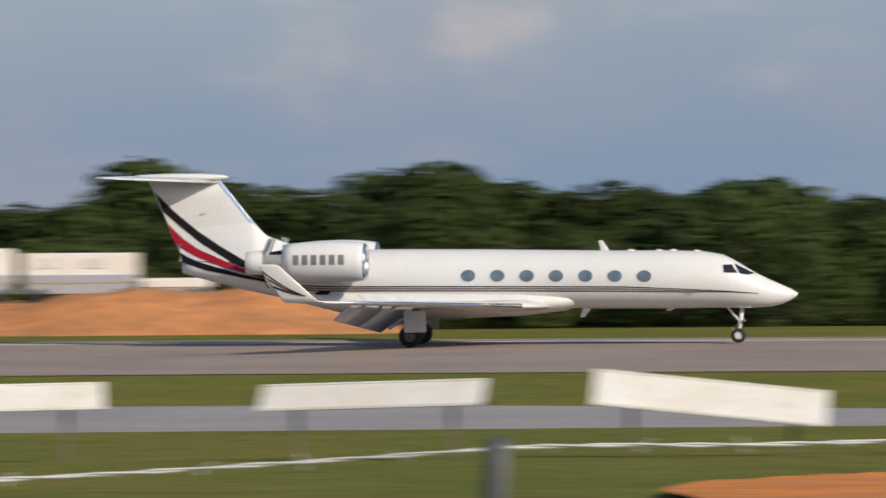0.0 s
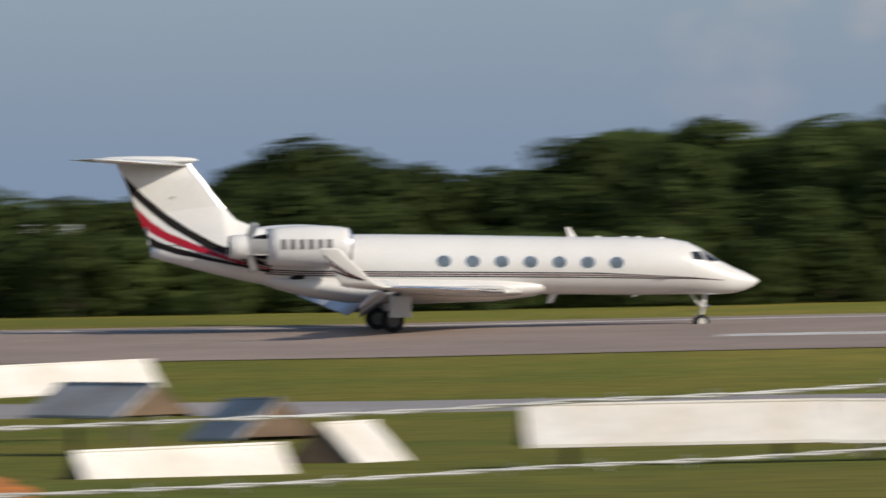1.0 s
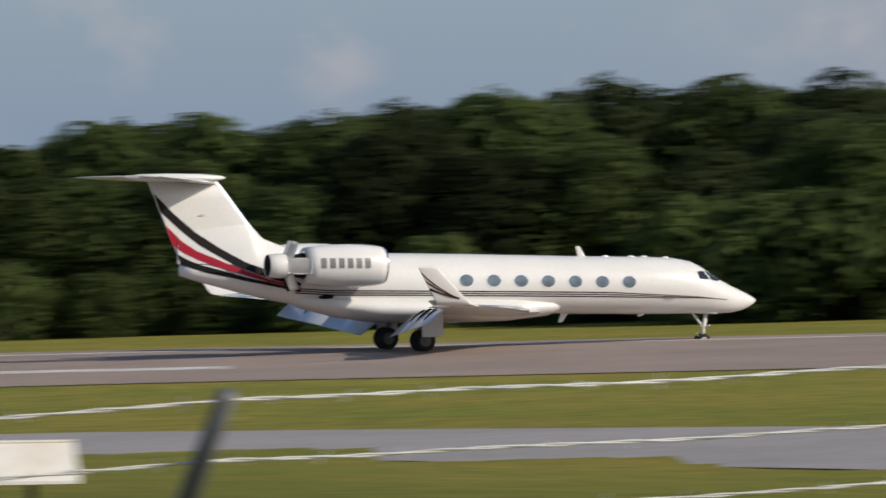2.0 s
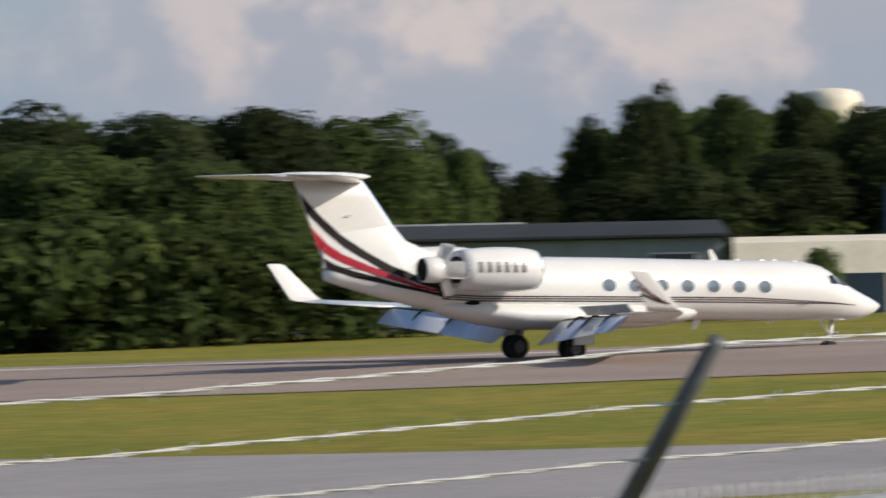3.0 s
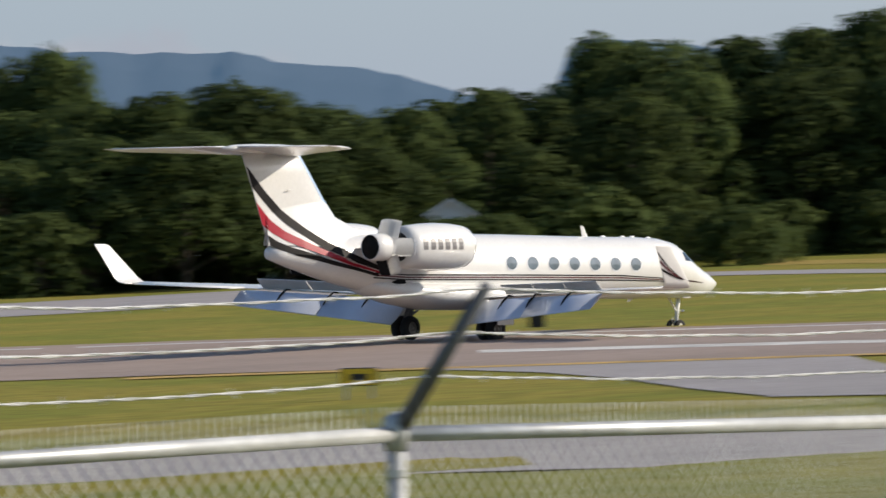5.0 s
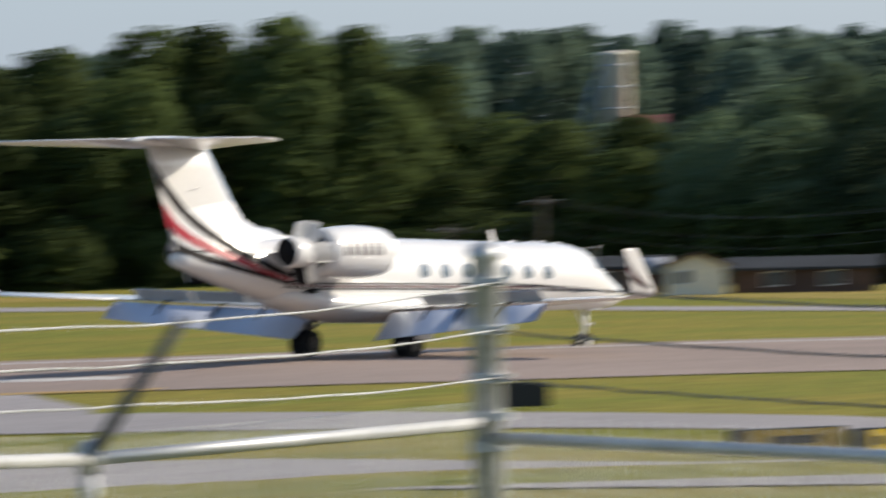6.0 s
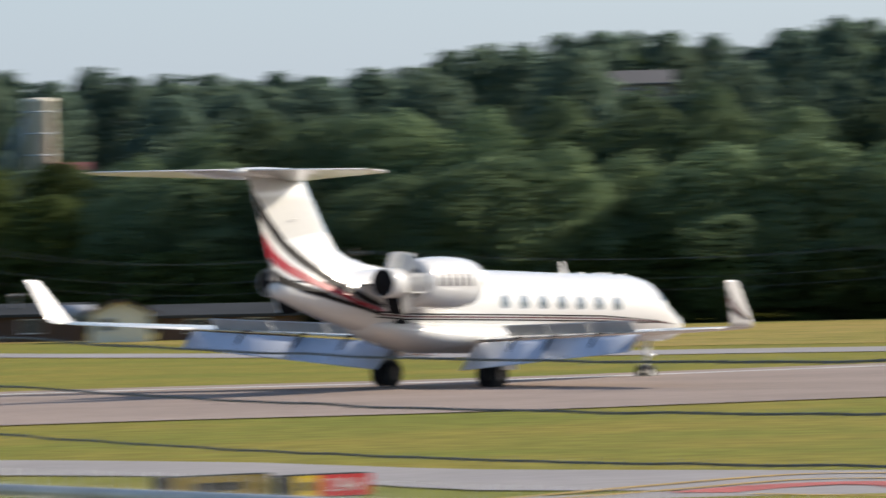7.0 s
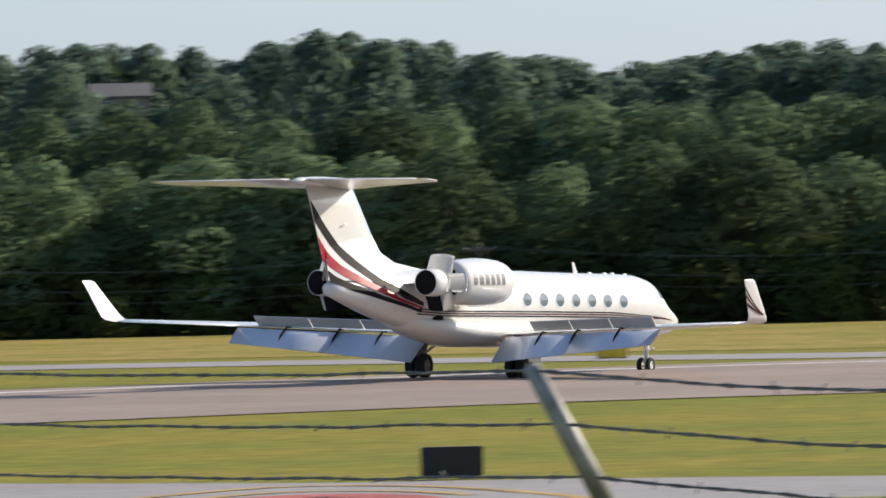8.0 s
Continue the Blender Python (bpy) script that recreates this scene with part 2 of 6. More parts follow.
def loft(rings, caps=True, bm=None):
    """Skin a row of equal closed rings of points."""
    bm = bm or bmesh.new()
    rows = [[bm.verts.new(p) for p in ring] for ring in rings]
    n = len(rings[0])
    for a, b in zip(rows, rows[1:]):
        for i in range(n):
            bm.faces.new((a[i], a[(i + 1) % n], b[(i + 1) % n], b[i]))
    if caps:
        bm.faces.new(rows[0])
        bm.faces.new(rows[-1])
    return bm


def sheet(rows, bm=None):
    """An open grid of points."""
    bm = bm or bmesh.new()
    vs = [[bm.verts.new(p) for p in row] for row in rows]
    for a, b in zip(vs, vs[1:]):
        for i in range(len(a) - 1):
            bm.faces.new((a[i], a[i + 1], b[i + 1], b[i]))
    return bm


def box(sx, sy, sz, m=None, bm=None, bevel=0.0):
    bm = bm or bmesh.new()
    r = bmesh.ops.create_cube(bm, size=1.0, matrix=(m or Matrix()) @ Matrix.Diagonal((sx, sy, sz, 1)))
    if bevel:
        edges = list({e for v in r["verts"] for e in v.link_edges})
        bmesh.ops.bevel(bm, geom=edges, offset=bevel, segments=2, affect="EDGES")
    return bm


def ring(centre, u, v, n=16):
    return [Vector(centre) + Vector(u) * math.cos(2 * math.pi * i / n) + Vector(v) * math.sin(2 * math.pi * i / n) for i in range(n)]


def tube(points, radius, n=8, bm=None, caps=True):
    """A round bar along a row of points; radius is one number or one for each point."""
    pts = [Vector(p) for p in points]
    rings = []
    for i, p in enumerate(pts):
        d = (pts[min(i + 1, len(pts) - 1)] - pts[max(i - 1, 0)]).normalized()
        side = d.cross(Vector((0, 0, 1)) if abs(d.z) < 0.9 else Vector((1, 0, 0))).normalized()
        up = side.cross(d)
        r = radius[i] if isinstance(radius, (list, tuple)) else radius
        rings.append(ring(p, side * r, up * r, n))
    return loft(rings, caps, bm)


def lathe(profile, centre, axis="x", n=28, bm=None, caps=True):
    """Turn a row of (along, radius) round an axis."""
    c = Vector(centre)
    if axis == "x":
        rings = [ring(c + Vector((a, 0, 0)), (0, r, 0), (0, 0, r), n) for a, r in profile]
    elif axis == "y":
        rings = [ring(c + Vector((0, a, 0)), (r, 0, 0), (0, 0, r), n) for a, r in profile]
    else:
        rings = [ring(c + Vector((0, 0, a)), (r, 0, 0), (0, r, 0), n) for a, r in profile]
    return loft(rings, caps, bm)


def lerp(x, xs, ys):
    return float(np.interp(x, xs, ys))


def place(bearing, distance, z=0.0):
    b = radians(bearing)
    return Vector((distance * math.sin(b), distance * math.cos(b), z))


# ---- ground, runway, taxiway ----
# bearing -> height of the airfield and distance of the runway's middle line
B_Z = (-17, 4.2, 10, 15.7, 21.1, 28.9, 36, 40.3, 44.5, 48.4, 54.2, 59.7, 63.1, 66.4, 69.3, 71.9, 92)
Z_Z = (0, 0.08, 0.15, 0.23, 0.46, 0.89, 1.33, 1.61, 1.98, 2.1, 2.66, 3.16, 3.21, 3.23, 3.27, 3.28, 3.25)
B_R = (-20, 4.2, 10, 10.1, 15.7, 15.8, 21.1, 21.3, 28.9, 34.4, 36, 40.3, 40.4, 44.5, 48.4, 52, 54.2, 58.4, 59.7, 61.1, 63.1, 63.2, 66.3, 66.4, 69.3, 71.9, 75, 95)
R_R = (243, 238.2, 235.8, 235.7, 239.2, 239.2, 243, 243.1, 234.7, 228.6, 228.9, 230.3, 230.2, 222.9, 229.9, 216.9, 209.6, 196.7, 191.7, 191.7, 195.2, 195.4, 195.3, 195.5, 201.6, 211.1, 220, 241.8)
B_BANK = (-30.0, 22.0, 34.0, 52.0, 58.0, 95.0)
R_BANK = (158.0, 152.0, 108.0, 104.0, 90.0, 88.0)
# bearing -> sight-line steps of taxiway edges below the runway's middle line
B_T = (-20.0, 4.2, 10.1, 15.8, 23.4, 35.9, 44.5, 50.0, 58.4, 63.2, 69.3, 71.9, 95.0)
T_FAR = (95.0, 103.0, 115.0, 124.0, 131.0, 163.0, 181.0, 170.0, 172.0, 203.0, 200.0, 205.0, 210.0)
T_NEAR = (150.0, 155.0, 152.0, 156.0, 174.0, 262.0, 275.0, 245.0, 232.0, 264.0, 280.0, 290.0, 290.0)
# bearing -> rise or fall of the land beyond the runway, at 420 m
B_FAR = (-20.0, 4.0, 12.0, 20.0, 30.0, 38.0, 48.0, 56.0, 59.0, 66.0, 95.0)
Z_FAR = (-3.2, -3.0, -2.6, -2.0, -1.2, -0.4, 0.4, 1.0, 0.8, 0.35, 0.35)


def field_z(b):
    return lerp(b, B_Z, Z_Z)


def mid_r(b):
    return sum(lerp(b + d, B_R, R_R) for d in (-1.6, -0.8, 0, 0.8, 1.6)) / 5


def step_r(b, step):
    """Distance on the airfield that lies a sight-line step nearer (+) or farther (-) than the runway's middle line."""
    e = (EYE[2] - field_z(b)) / mid_r(b) * 10000
    return e * mid_r(b) / (e + step)


def ground_z(b, r):
    b = (b + 180) % 360 - 180
    near, base = lerp(b, B_BANK, R_BANK), field_z(b)
    if r < near:
        return base + (4.55 - base) * min(1.0, (near - r) / (near - 26.0))
    far = step_r(b, -14) + 6
    if r > far:
        k = (r - far) / (420 - far)
        rise = lerp(r, (430, 730, 1000, 4200), (0, 1.15, 0.6, 0)) * lerp(b, (40, 52, 58, 62, 75, 95), (0, 2.0, 9.0, 15.0, 18.0, 16.0))
        fall = max(0.0, r - 460) * 0.016 if r > 460 else 0.0
        return base + lerp(b, B_FAR, Z_FAR) * min(k, 2.0) + rise - fall * lerp(r, (460, 900), (0, 1))
    return base


def on_ground(b, r, lift=0.0):
    return place(b, r, ground_z(b, r) + lift)


BEARINGS = [-24 + 0.75 * i for i in range(165)]


def ground():
    wide = BEARINGS + [BEARINGS[-1] + (360 - 123) * (i + 1) / 24 for i in range(23)]
    radii = [0.5, 8, 16, 24, 34, 46, 58, 72, 86, 100, 112, 124, 136, 148, 160, 172, 184, 196, 208, 222, 236, 250, 264, 280, 300, 330, 370, 410,
             450, 500, 560, 640, 760, 1000, 1500, 2400, 4200]
    bm = bmesh.new()
    rows = []
    for r in radii:
        rows.append([bm.verts.new(on_ground(b, r, 0.0)) for b in wide])
    n = len(wide)
    for a, c in zip(rows, rows[1:]):
        for i in range(n):
            bm.faces.new((a[i], a[(i + 1) % n], c[(i + 1) % n], c[i]))
    bm.faces.new(rows[0])
    return tagged(part("ground", bm, GRASS, smooth=True), "mown green and yellowing airfield grass", "grass", kind="structure")


def strip(name, b0, b1, near, far, lift, material, label, category, kind="structure", parent=None, across=5):
    rows = []
    for b in [b for b in BEARINGS if b0 <= b <= b1]:
        r0, r1 = near(b), far(b)
        rows.append([on_ground(b, r0 + (r1 - r0) * j / across, lift) for j in range(across + 1)])
    ob = part(name, sheet(rows), material, parent, smooth=True)
    if parent is None:
        tagged(ob, label, category, kind=kind)
    return ob


# bearing -> distance of the front of the wood
WOOD_B = (-10, 26, 31.5, 34.0, 36, 44, 46, 50, 54, 58, 62, 66, 90)
WOOD_R = (296, 300, 300, 345, 400, 405, 400, 395, 420, 432, 424, 396, 396)
ground()
strip("runway", -22, 92, lambda b: step_r(b, 46), lambda b: step_r(b, -14), 0.03, ASPHALT, "worn brownish grey asphalt runway", "runway")
strip("taxiway", -22, 92, lambda b: step_r(b, lerp(b, B_T, T_NEAR)), lambda b: step_r(b, lerp(b, B_T, T_FAR)), 0.03, TAXI,
      "grey asphalt taxiway beside the runway", "taxiway")
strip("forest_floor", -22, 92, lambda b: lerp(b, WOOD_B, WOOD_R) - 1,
      lambda b: 760, 0.06, FOREST_FLOOR, "forest floor under the wood, shade in its colour", "forest floor", across=14)
strip("dry_grass", 55, 92, lambda b: lerp(b, (55, 62.6, 67, 76, 92), (396, 345, 288, 272, 268)), lambda b: lerp(b, WOOD_B, WOOD_R) - 2, 0.02, HAY, "tall golden dry grass beyond the taxiway", "grass", across=3)


# ---- the jet ----
# nose towards +x, left wing towards +y, origin on the ground between the main wheels
HULL_X = (-9.98, -9.45, -8.55, -7.4, -6.0, -4.4, -2.6, 0.0, 3.0, 8.0, 11.0, 12.3, 13.1, 13.55, 13.98, 14.48, 15.14, 15.6, 15.95, 16.15, 16.27)
HULL_C = (3.40, 3.38, 3.33, 3.24, 3.11, 2.99, 2.88, 2.87, 2.83, 2.74, 2.71, 2.69, 2.62, 2.51, 2.37, 2.22, 2.08, 2.03, 2.02, 2.03, 2.04)
HULL_W = (0.20, 0.36, 0.58, 0.80, 1.00, 1.14, 1.20, 1.20, 1.20, 1.20, 1.20, 1.16, 1.06, 0.98, 0.88, 0.74, 0.55, 0.40, 0.25, 0.14, 0.03)
HULL_H = (0.22, 0.36, 0.56, 0.77, 0.96, 1.12, 1.24, 1.24, 1.24, 1.23, 1.23, 1.20, 1.13, 1.03, 0.90, 0.74, 0.56, 0.41, 0.25, 0.13, 0.03)


def hull_at(x):
    return lerp(x, HULL_X, HULL_C), lerp(x, HULL_X, HULL_W), lerp(x, HULL_X, HULL_H)


def hull_y(x, z, proud=0.0):
    c, w, h = hull_at(x)
    k = max(-1.0, min(1.0, (z - c) / (h + proud)))
    return (w + proud) * math.sqrt(max(0.0, 1 - k * k))


def wing_section(y, lead, trail, z, thick, twist=0.0, n=9):
    """A closed aerofoil ring at y, from lead to trail."""
    up, down = [], []
    for i in range(n):
        k = (1 - math.cos(math.pi * i / (n - 1))) / 2
        x = lead + (trail - lead) * k
        t = thick * (1.48 * math.sqrt(k) - 0.63 * k - 1.76 * k * k + 1.42 * k ** 3 - 0.5 * k ** 4) * 1.6
        up.append((x, y, z + t * 0.62 + twist * (x - lead)))
        down.append((x, y, z - t * 0.38 + twist * (x - lead)))
    return up + down[-2:0:-1]


FIN_Z = (3.55, 4.1, 4.35, 4.75, 5.4, 6.4, 7.18)
FIN_LEAD = (-2.9, -3.3, -5.3, -6.35, -6.95, -7.72, -8.35)
FIN_TRAIL = (-10.0, -10.12, -10.24, -10.42, -10.68, -11.1, -11.45)


def fin_half(x, z):
    a, b = lerp(z, FIN_Z, FIN_LEAD), lerp(z, FIN_Z, FIN_TRAIL)
    k = max(0.0, min(1.0, (a - x) / (a - b)))
    t = lerp(z, FIN_Z, (0.34, 0.27, 0.23, 0.2, 0.18, 0.15, 0.14))
    return t * (1.48 * math.sqrt(k) - 0.63 * k - 1.76 * k * k + 1.42 * k ** 3 - 0.5 * k ** 4)


def fillet_top(x):
    c, w, h = hull_at(x)
    return min(c + h + 1.3, lerp(-x, [-a for a in FIN_LEAD], FIN_Z))


def fillet_y(x, z):
    """Half width of the concave fairing that carries the hull up into the fin."""
    c, w, h = hull_at(x)
    top = fillet_top(x)
    u = max(0.0, min(1.0, (z - c) / (top - c)))
    fin = fin_half(x, min(z, top)) if x <= lerp(z, FIN_Z, FIN_LEAD) else 0.0
    return fin + (w - 0.03) * (1 - u) ** 1.15 * lerp(x, (-6.4, -5.2, -4.2), (1.0, 0.6, 0.0))


def tail_y(x, z):
    """Half width of fin, fairing or hull, whichever is the widest."""
    c, w, h = hull_at(x)
    hull = hull_y(x, z) if abs(z - c) < h else 0.0
    fin = fin_half(x, z) if lerp(z, FIN_Z, FIN_TRAIL) <= x <= lerp(z, FIN_Z, FIN_LEAD) and z > 3.6 else 0.0
    return max(hull, fin, fillet_y(x, z) if c < z < fillet_top(x) and x > -10.1 else 0.0)


def painted_band(upper, lower, side, surface, proud=0.008, n=28, across=5):
    """A coat of paint between two lines (x, z), lying on a surface y(x, z)."""
    def along(line, k):
        xs = [p[0] for p in line]
        x = xs[0] + (xs[-1] - xs[0]) * k
        order = sorted(line)
        return x, lerp(x, [p[0] for p in order], [p[1] for p in order])
    rows = []
    for i in range(n + 1):
        (xa, za), (xb, zb) = along(upper, i / n), along(lower, i / n)
        row = []
        for j in range(across + 1):
            k = j / across
            x, z = xa + (xb - xa) * k, za + (zb - za) * k
            row.append((x, side * (surface(x, z) + proud), z))
        rows.append(row)
    return sheet(rows)


def jet():
    root = thing("business_jet", "white twin-engined business jet with red and black tail bands", "airplane")
    rings = []
    for x, c, w, h in zip(HULL_X, HULL_C, HULL_W, HULL_H):
        rings.append([(x, w * math.cos(a), c + h * math.sin(a)) for a in (2 * math.pi * i / 36 for i in range(36))])
    part("fuselage", loft(rings), WHITE, root, smooth=True)
    # wing-body fairing
    prof = [(7.4, 2.0, 0.5, 0.25), (6.4, 1.85, 1.0, 0.42), (4.6, 1.78, 1.34, 0.55), (1.6, 1.75, 1.5, 0.60), (-1.6, 1.8, 1.5, 0.6),
            (-3.2, 1.95, 1.34, 0.52), (-4.6, 2.15, 0.95, 0.36), (-5.4, 2.3, 0.5, 0.2)]
    rings = [[(x, w * math.cos(a), c + h * math.sin(a)) for a in (2 * math.pi * i / 28 for i in range(28))] for x, c, w, h in prof]
    part("belly_fairing", loft(rings), WHITE, root, smooth=True)
    # fin with fillet
    rings = []
    for z, a, b in zip(FIN_Z, FIN_LEAD, FIN_TRAIL):
        ks = [(1 - math.cos(math.pi * i / 12)) / 2 for i in range(13)]
        xs = [a + (b - a) * k for k in ks]
        rings.append([(x, fin_half(x, z), z) for x in xs] + [(x, -fin_half(x, z), z) for x in xs[-2:0:-1]])
    part("fin", loft(rings), WHITE, root, smooth=True)
    rows = []
    for i in range(13):
        z = 4.8 + 2.3 * i / 12
        a = lerp(z, FIN_Z, FIN_LEAD)
        side_y = [fin_half(a - d, z) + 0.006 for d in (0.06, 0.2)]
        rows.append([(a - 0.2, -side_y[1], z), (a - 0.06, -side_y[0], z), (a + 0.014, 0, z), (a - 0.06, side_y[0], z), (a - 0.2, side_y[1], z)])
    part("fin_leading_edge", sheet(rows), CHROME, root, "polished bare-metal leading edge", smooth=True)
    part("fin_inlet", lathe([(-0.14, 0.01), (-0.06, 0.022), (0.1, 0.02), (0.13, 0.008)], (-9.0, -0.16, 5.75), n=8), SPOIL, root, "small dark air inlet")
    for s in (1, -1):
        rows = []
        for i in range(45):
            x = -10.08 + 5.7 * i / 44
            c, w, h = hull_at(x)
            step = (fillet_top(x) - c) / 26
            rows.append([(x, s * fillet_y(x, c + step * j), c + step * j) for j in range(5, 27)])
        part("tail_fairing", sheet(rows), WHITE, root, smooth=True)
    # tailplane and its bullet
    for s, name in ((1, "tailplane"), (-1, "tailplane")):
        secs = [wing_section(s * y, a, b, z, t, -0.085) for y, a, b, z, t in ((0.0, -8.35, -11.75, 7.03, 0.26), (2.6, -9.9, -12.12, 7.12, 0.2),
                                                                     (5.55, -11.45, -12.7, 7.20, 0.12), (5.86, -11.9, -12.76, 7.22, 0.05))]
        part(name, loft(secs), WHITE, root, smooth=True)
        el = [wing_section(s * y, a, b, z, 0.07) for y, a, b, z in ((0.5, -11.65, -12.3, 7.33), (5.4, -12.45, -12.88, 7.29))]
        part("elevator", loft(el), GREYW, root, smooth=True)
    part("tail_bullet", loft([ring((x, 0, 7.27), (0, w, 0), (0, 0, h), 16) for x, w, h in ((-7.98, 0.04, 0.03), (-8.2, 0.16, 0.1), (-9.1, 0.27, 0.17), (-10.6, 0.28, 0.18), (-11.8, 0.2, 0.14), (-12.4, 0.03, 0.03))]), WHITE, root, smooth=True)
    # wings
    for s in (1, -1):
        secs = [wing_section(s * y, a, b, z, t) for y, a, b, z, t in (
            (0.9, 5.9, 0.2, 1.62, 0.66), (2.4, 4.75, 0.05, 1.68, 0.5), (5.2, 3.1, -0.55, 1.8, 0.38), (9.2, 0.75, -1.55, 1.97, 0.26),
            (13.0, -1.72, -2.98, 2.12, 0.16), (13.7, -2.2, -3.4, 2.16, 0.14))]
        wing = part("wing", loft(secs), WHITE, root, smooth=True)
        part("leading_edge", loft([wing_section(s * y, a + 0.03, a - 0.28, z + 0.006, t) for y, a, z, t in (
            (2.4, 4.75, 1.68, 0.24), (5.2, 3.1, 1.8, 0.2), (9.2, 0.75, 1.97, 0.15), (13.0, -1.72, 2.12, 0.1))]), CHROME, wing, "polished bare-metal leading edge", smooth=True)
        part("aileron", loft([wing_section(s * y, a, b, z, t) for y, a, b, z, t in ((9.3, -1.5, -2.5, 1.98, 0.12), (13.3, -3.05, -3.75, 2.13, 0.08))]), WHITE, wing, smooth=True)
        # lowered flaps
        for y0, y1 in ((1.75, 5.2), (5.25, 9.2)):
            secs = []
            for y in (y0, y1):
                hx, hz = lerp(y, (1.75, 9.2), (-0.1, -1.7)), lerp(y, (1.75, 9.2), (1.56, 1.9))
                chord = lerp(y, (1.75, 9.2), (1.55, 0.95))
                raw = wing_section(0, 0.0, -chord, 0, 0.16)
                tilt = Matrix.Rotation(radians(-38), 4, "Y")
                secs.append([(Vector((hx, s * y, hz)) + tilt @ Vector((p[0], 0, p[2])))[:] for p in raw])
            part("flap", loft(secs), FLAP, wing, "lowered landing flap, sky blue tinted into its paint", smooth=True)
        # raised spoilers
        for y0, y1 in ((2.6, 4.56), (4.6, 6.56), (6.6, 8.7)):
            rows = []
            for y in (y0, y1):
                hx, hz = lerp(y, (2.4, 5.2, 9.2), (0.55, -0.15, -1.2)), lerp(y, (2.4, 5.2, 9.2), (1.80, 1.88, 2.02))
                rows.append([(hx, s * y, hz), (hx - 0.38, s * y, hz + 0.36), (hx - 0.41, s * y, hz + 0.33), (hx - 0.04, s * y, hz - 0.02)])
            part("spoiler", loft(rows), SPOIL, wing, "raised grey ground spoiler")
        for y in (3.5, 5.2, 7.3):
            hx, hz = lerp(y, (1.75, 9.2), (-0.1, -1.7)), lerp(y, (1.75, 9.2), (1.56, 1.9))
            part("flap_track", tube([(hx + 0.3, s * y, hz + 0.1), (hx, s * y, hz + 0.12), (hx - 0.35, s * y, hz - 0.12), (hx - 0.6, s * y, hz - 0.37)],
                                    [0.02, 0.04, 0.04, 0.015], 8), DARK, wing, "dark flap track arm", smooth=True)
        # winglet
        secs = []
        for k, y, z, a, b in ((0, 13.72, 2.15, -2.17, -3.75), (1, 13.96, 2.21, -2.42, -3.9), (2, 14.07, 2.38, -2.64, -4.02), (3, 14.33, 3.64, -3.98, -4.8), (4, 14.35, 3.72, -4.18, -4.82)):
            raw = wing_section(0, a, b, 0, 0.09 if k < 4 else 0.03)
            tip = radians((5, 36, 74, 77, 77)[k])
            secs.append([(p[0], s * (y - p[2] * math.sin(tip)), z + p[2] * math.cos(tip)) for p in raw])
        wl = part("winglet", loft(secs), WHITE, root, smooth=True)
        for top, wide, m in ((2.76, 0.12, BLACK), (3.06, 0.13, MAROON), (3.36, 0.15, BLACK)):
            rows = []
            for i in range(13):
                k = i / 12
                f, row = 0.2 + 0.79 * k, []
                for j in range(3):
                    z = 2.42 + (top - 2.42) * k ** 1.4 + wide * (0.35 + 0.65 * k) * j / 2
                    a, b = lerp(z, (2.38, 3.64), (-2.64, -3.98)), lerp(z, (2.38, 3.64), (-4.02, -4.8))
                    row.append((a + (b - a) * f, s * (lerp(z, (2.38, 3.64), (14.07, 14.33)) + 0.008 + 0.05 * min(1.0, 2.2 * (1 - f))), z))
                rows.append(row)
            part("winglet_stripe", sheet(rows), m, wl, "black painted stripe" if m is BLACK else "dark maroon painted stripe")
        # engine
        c = (0, s * 2.32, 3.62)
        nac = part("engine_nacelle", lathe([(-2.3, 0.60), (-1.9, 0.66), (-1.82, 0.72), (-1.88, 0.78), (-2.2, 0.835), (-2.7, 0.88), (-3.4, 0.9), (-4.25, 0.875), (-4.9, 0.82),
                                            (-5.34, 0.755), (-5.35, 0.5)], c), WHITE, root, smooth=True)
        part("intake_lip", lathe([(-2.15, 0.62), (-1.88, 0.66), (-1.79, 0.72), (-1.85, 0.77), (-1.91, 0.79), (-1.93, 0.77)], c, caps=False), CHROME, nac, "polished bare-metal intake lip", smooth=True)
        part("fan", lathe([(-2.25, 0.59), (-2.28, 0.3), (-2.05, 0.04)], c, n=24), DARK, nac, smooth=True)
        part("core", lathe([(-5.3, 0.55), (-6.15, 0.42)], c, n=20), DARK, nac, "dark engine core in the reverser gap", smooth=True)
        part("exhaust_barrel", lathe([(-5.95, 0.40), (-5.96, 0.47), (-6.25, 0.52), (-6.6, 0.51), (-6.92, 0.475), (-6.94, 0.455), (-6.5, 0.44)], c, caps=False), WHITE, nac, smooth=True)
        part("exhaust", lathe([(-6.9, 0.46), (-6.8, 0.44), (-6.3, 0.3), (-6.6, 0.05)], c, n=24), DARK, nac, "sooty dark exhaust opening", smooth=True)
        for face in (1, -1):
            rows = []
            for i in range(7):
                k = i / 6
                rad = 0.775 - 0.255 * k
                rows.append([(-5.22 - 0.98 * k, c[1] + face * rad * math.cos(t), c[2] + rad * math.sin(t)) for t in (radians((-26 - 12 * k) * (1 - j / 4)) for j in range(9))])
            bm = sheet(rows)
            bmesh.ops.solidify(bm, geom=bm.faces[:], thickness=0.04)
            part("side_beam", bm, WHITE, nac, smooth=True)
        py = part("pylon", loft([wing_section(0, -3.2, -6.2, 0, 0.26), wing_section(1, -3.2, -6.2, 0, 0.26)]), WHITE, nac, smooth=True)
        for v in py.data.vertices:
            x, y, z = v.co
            v.co = (x, s * (0.85 + 0.95 * y), 3.56 + z + 0.06 * y)
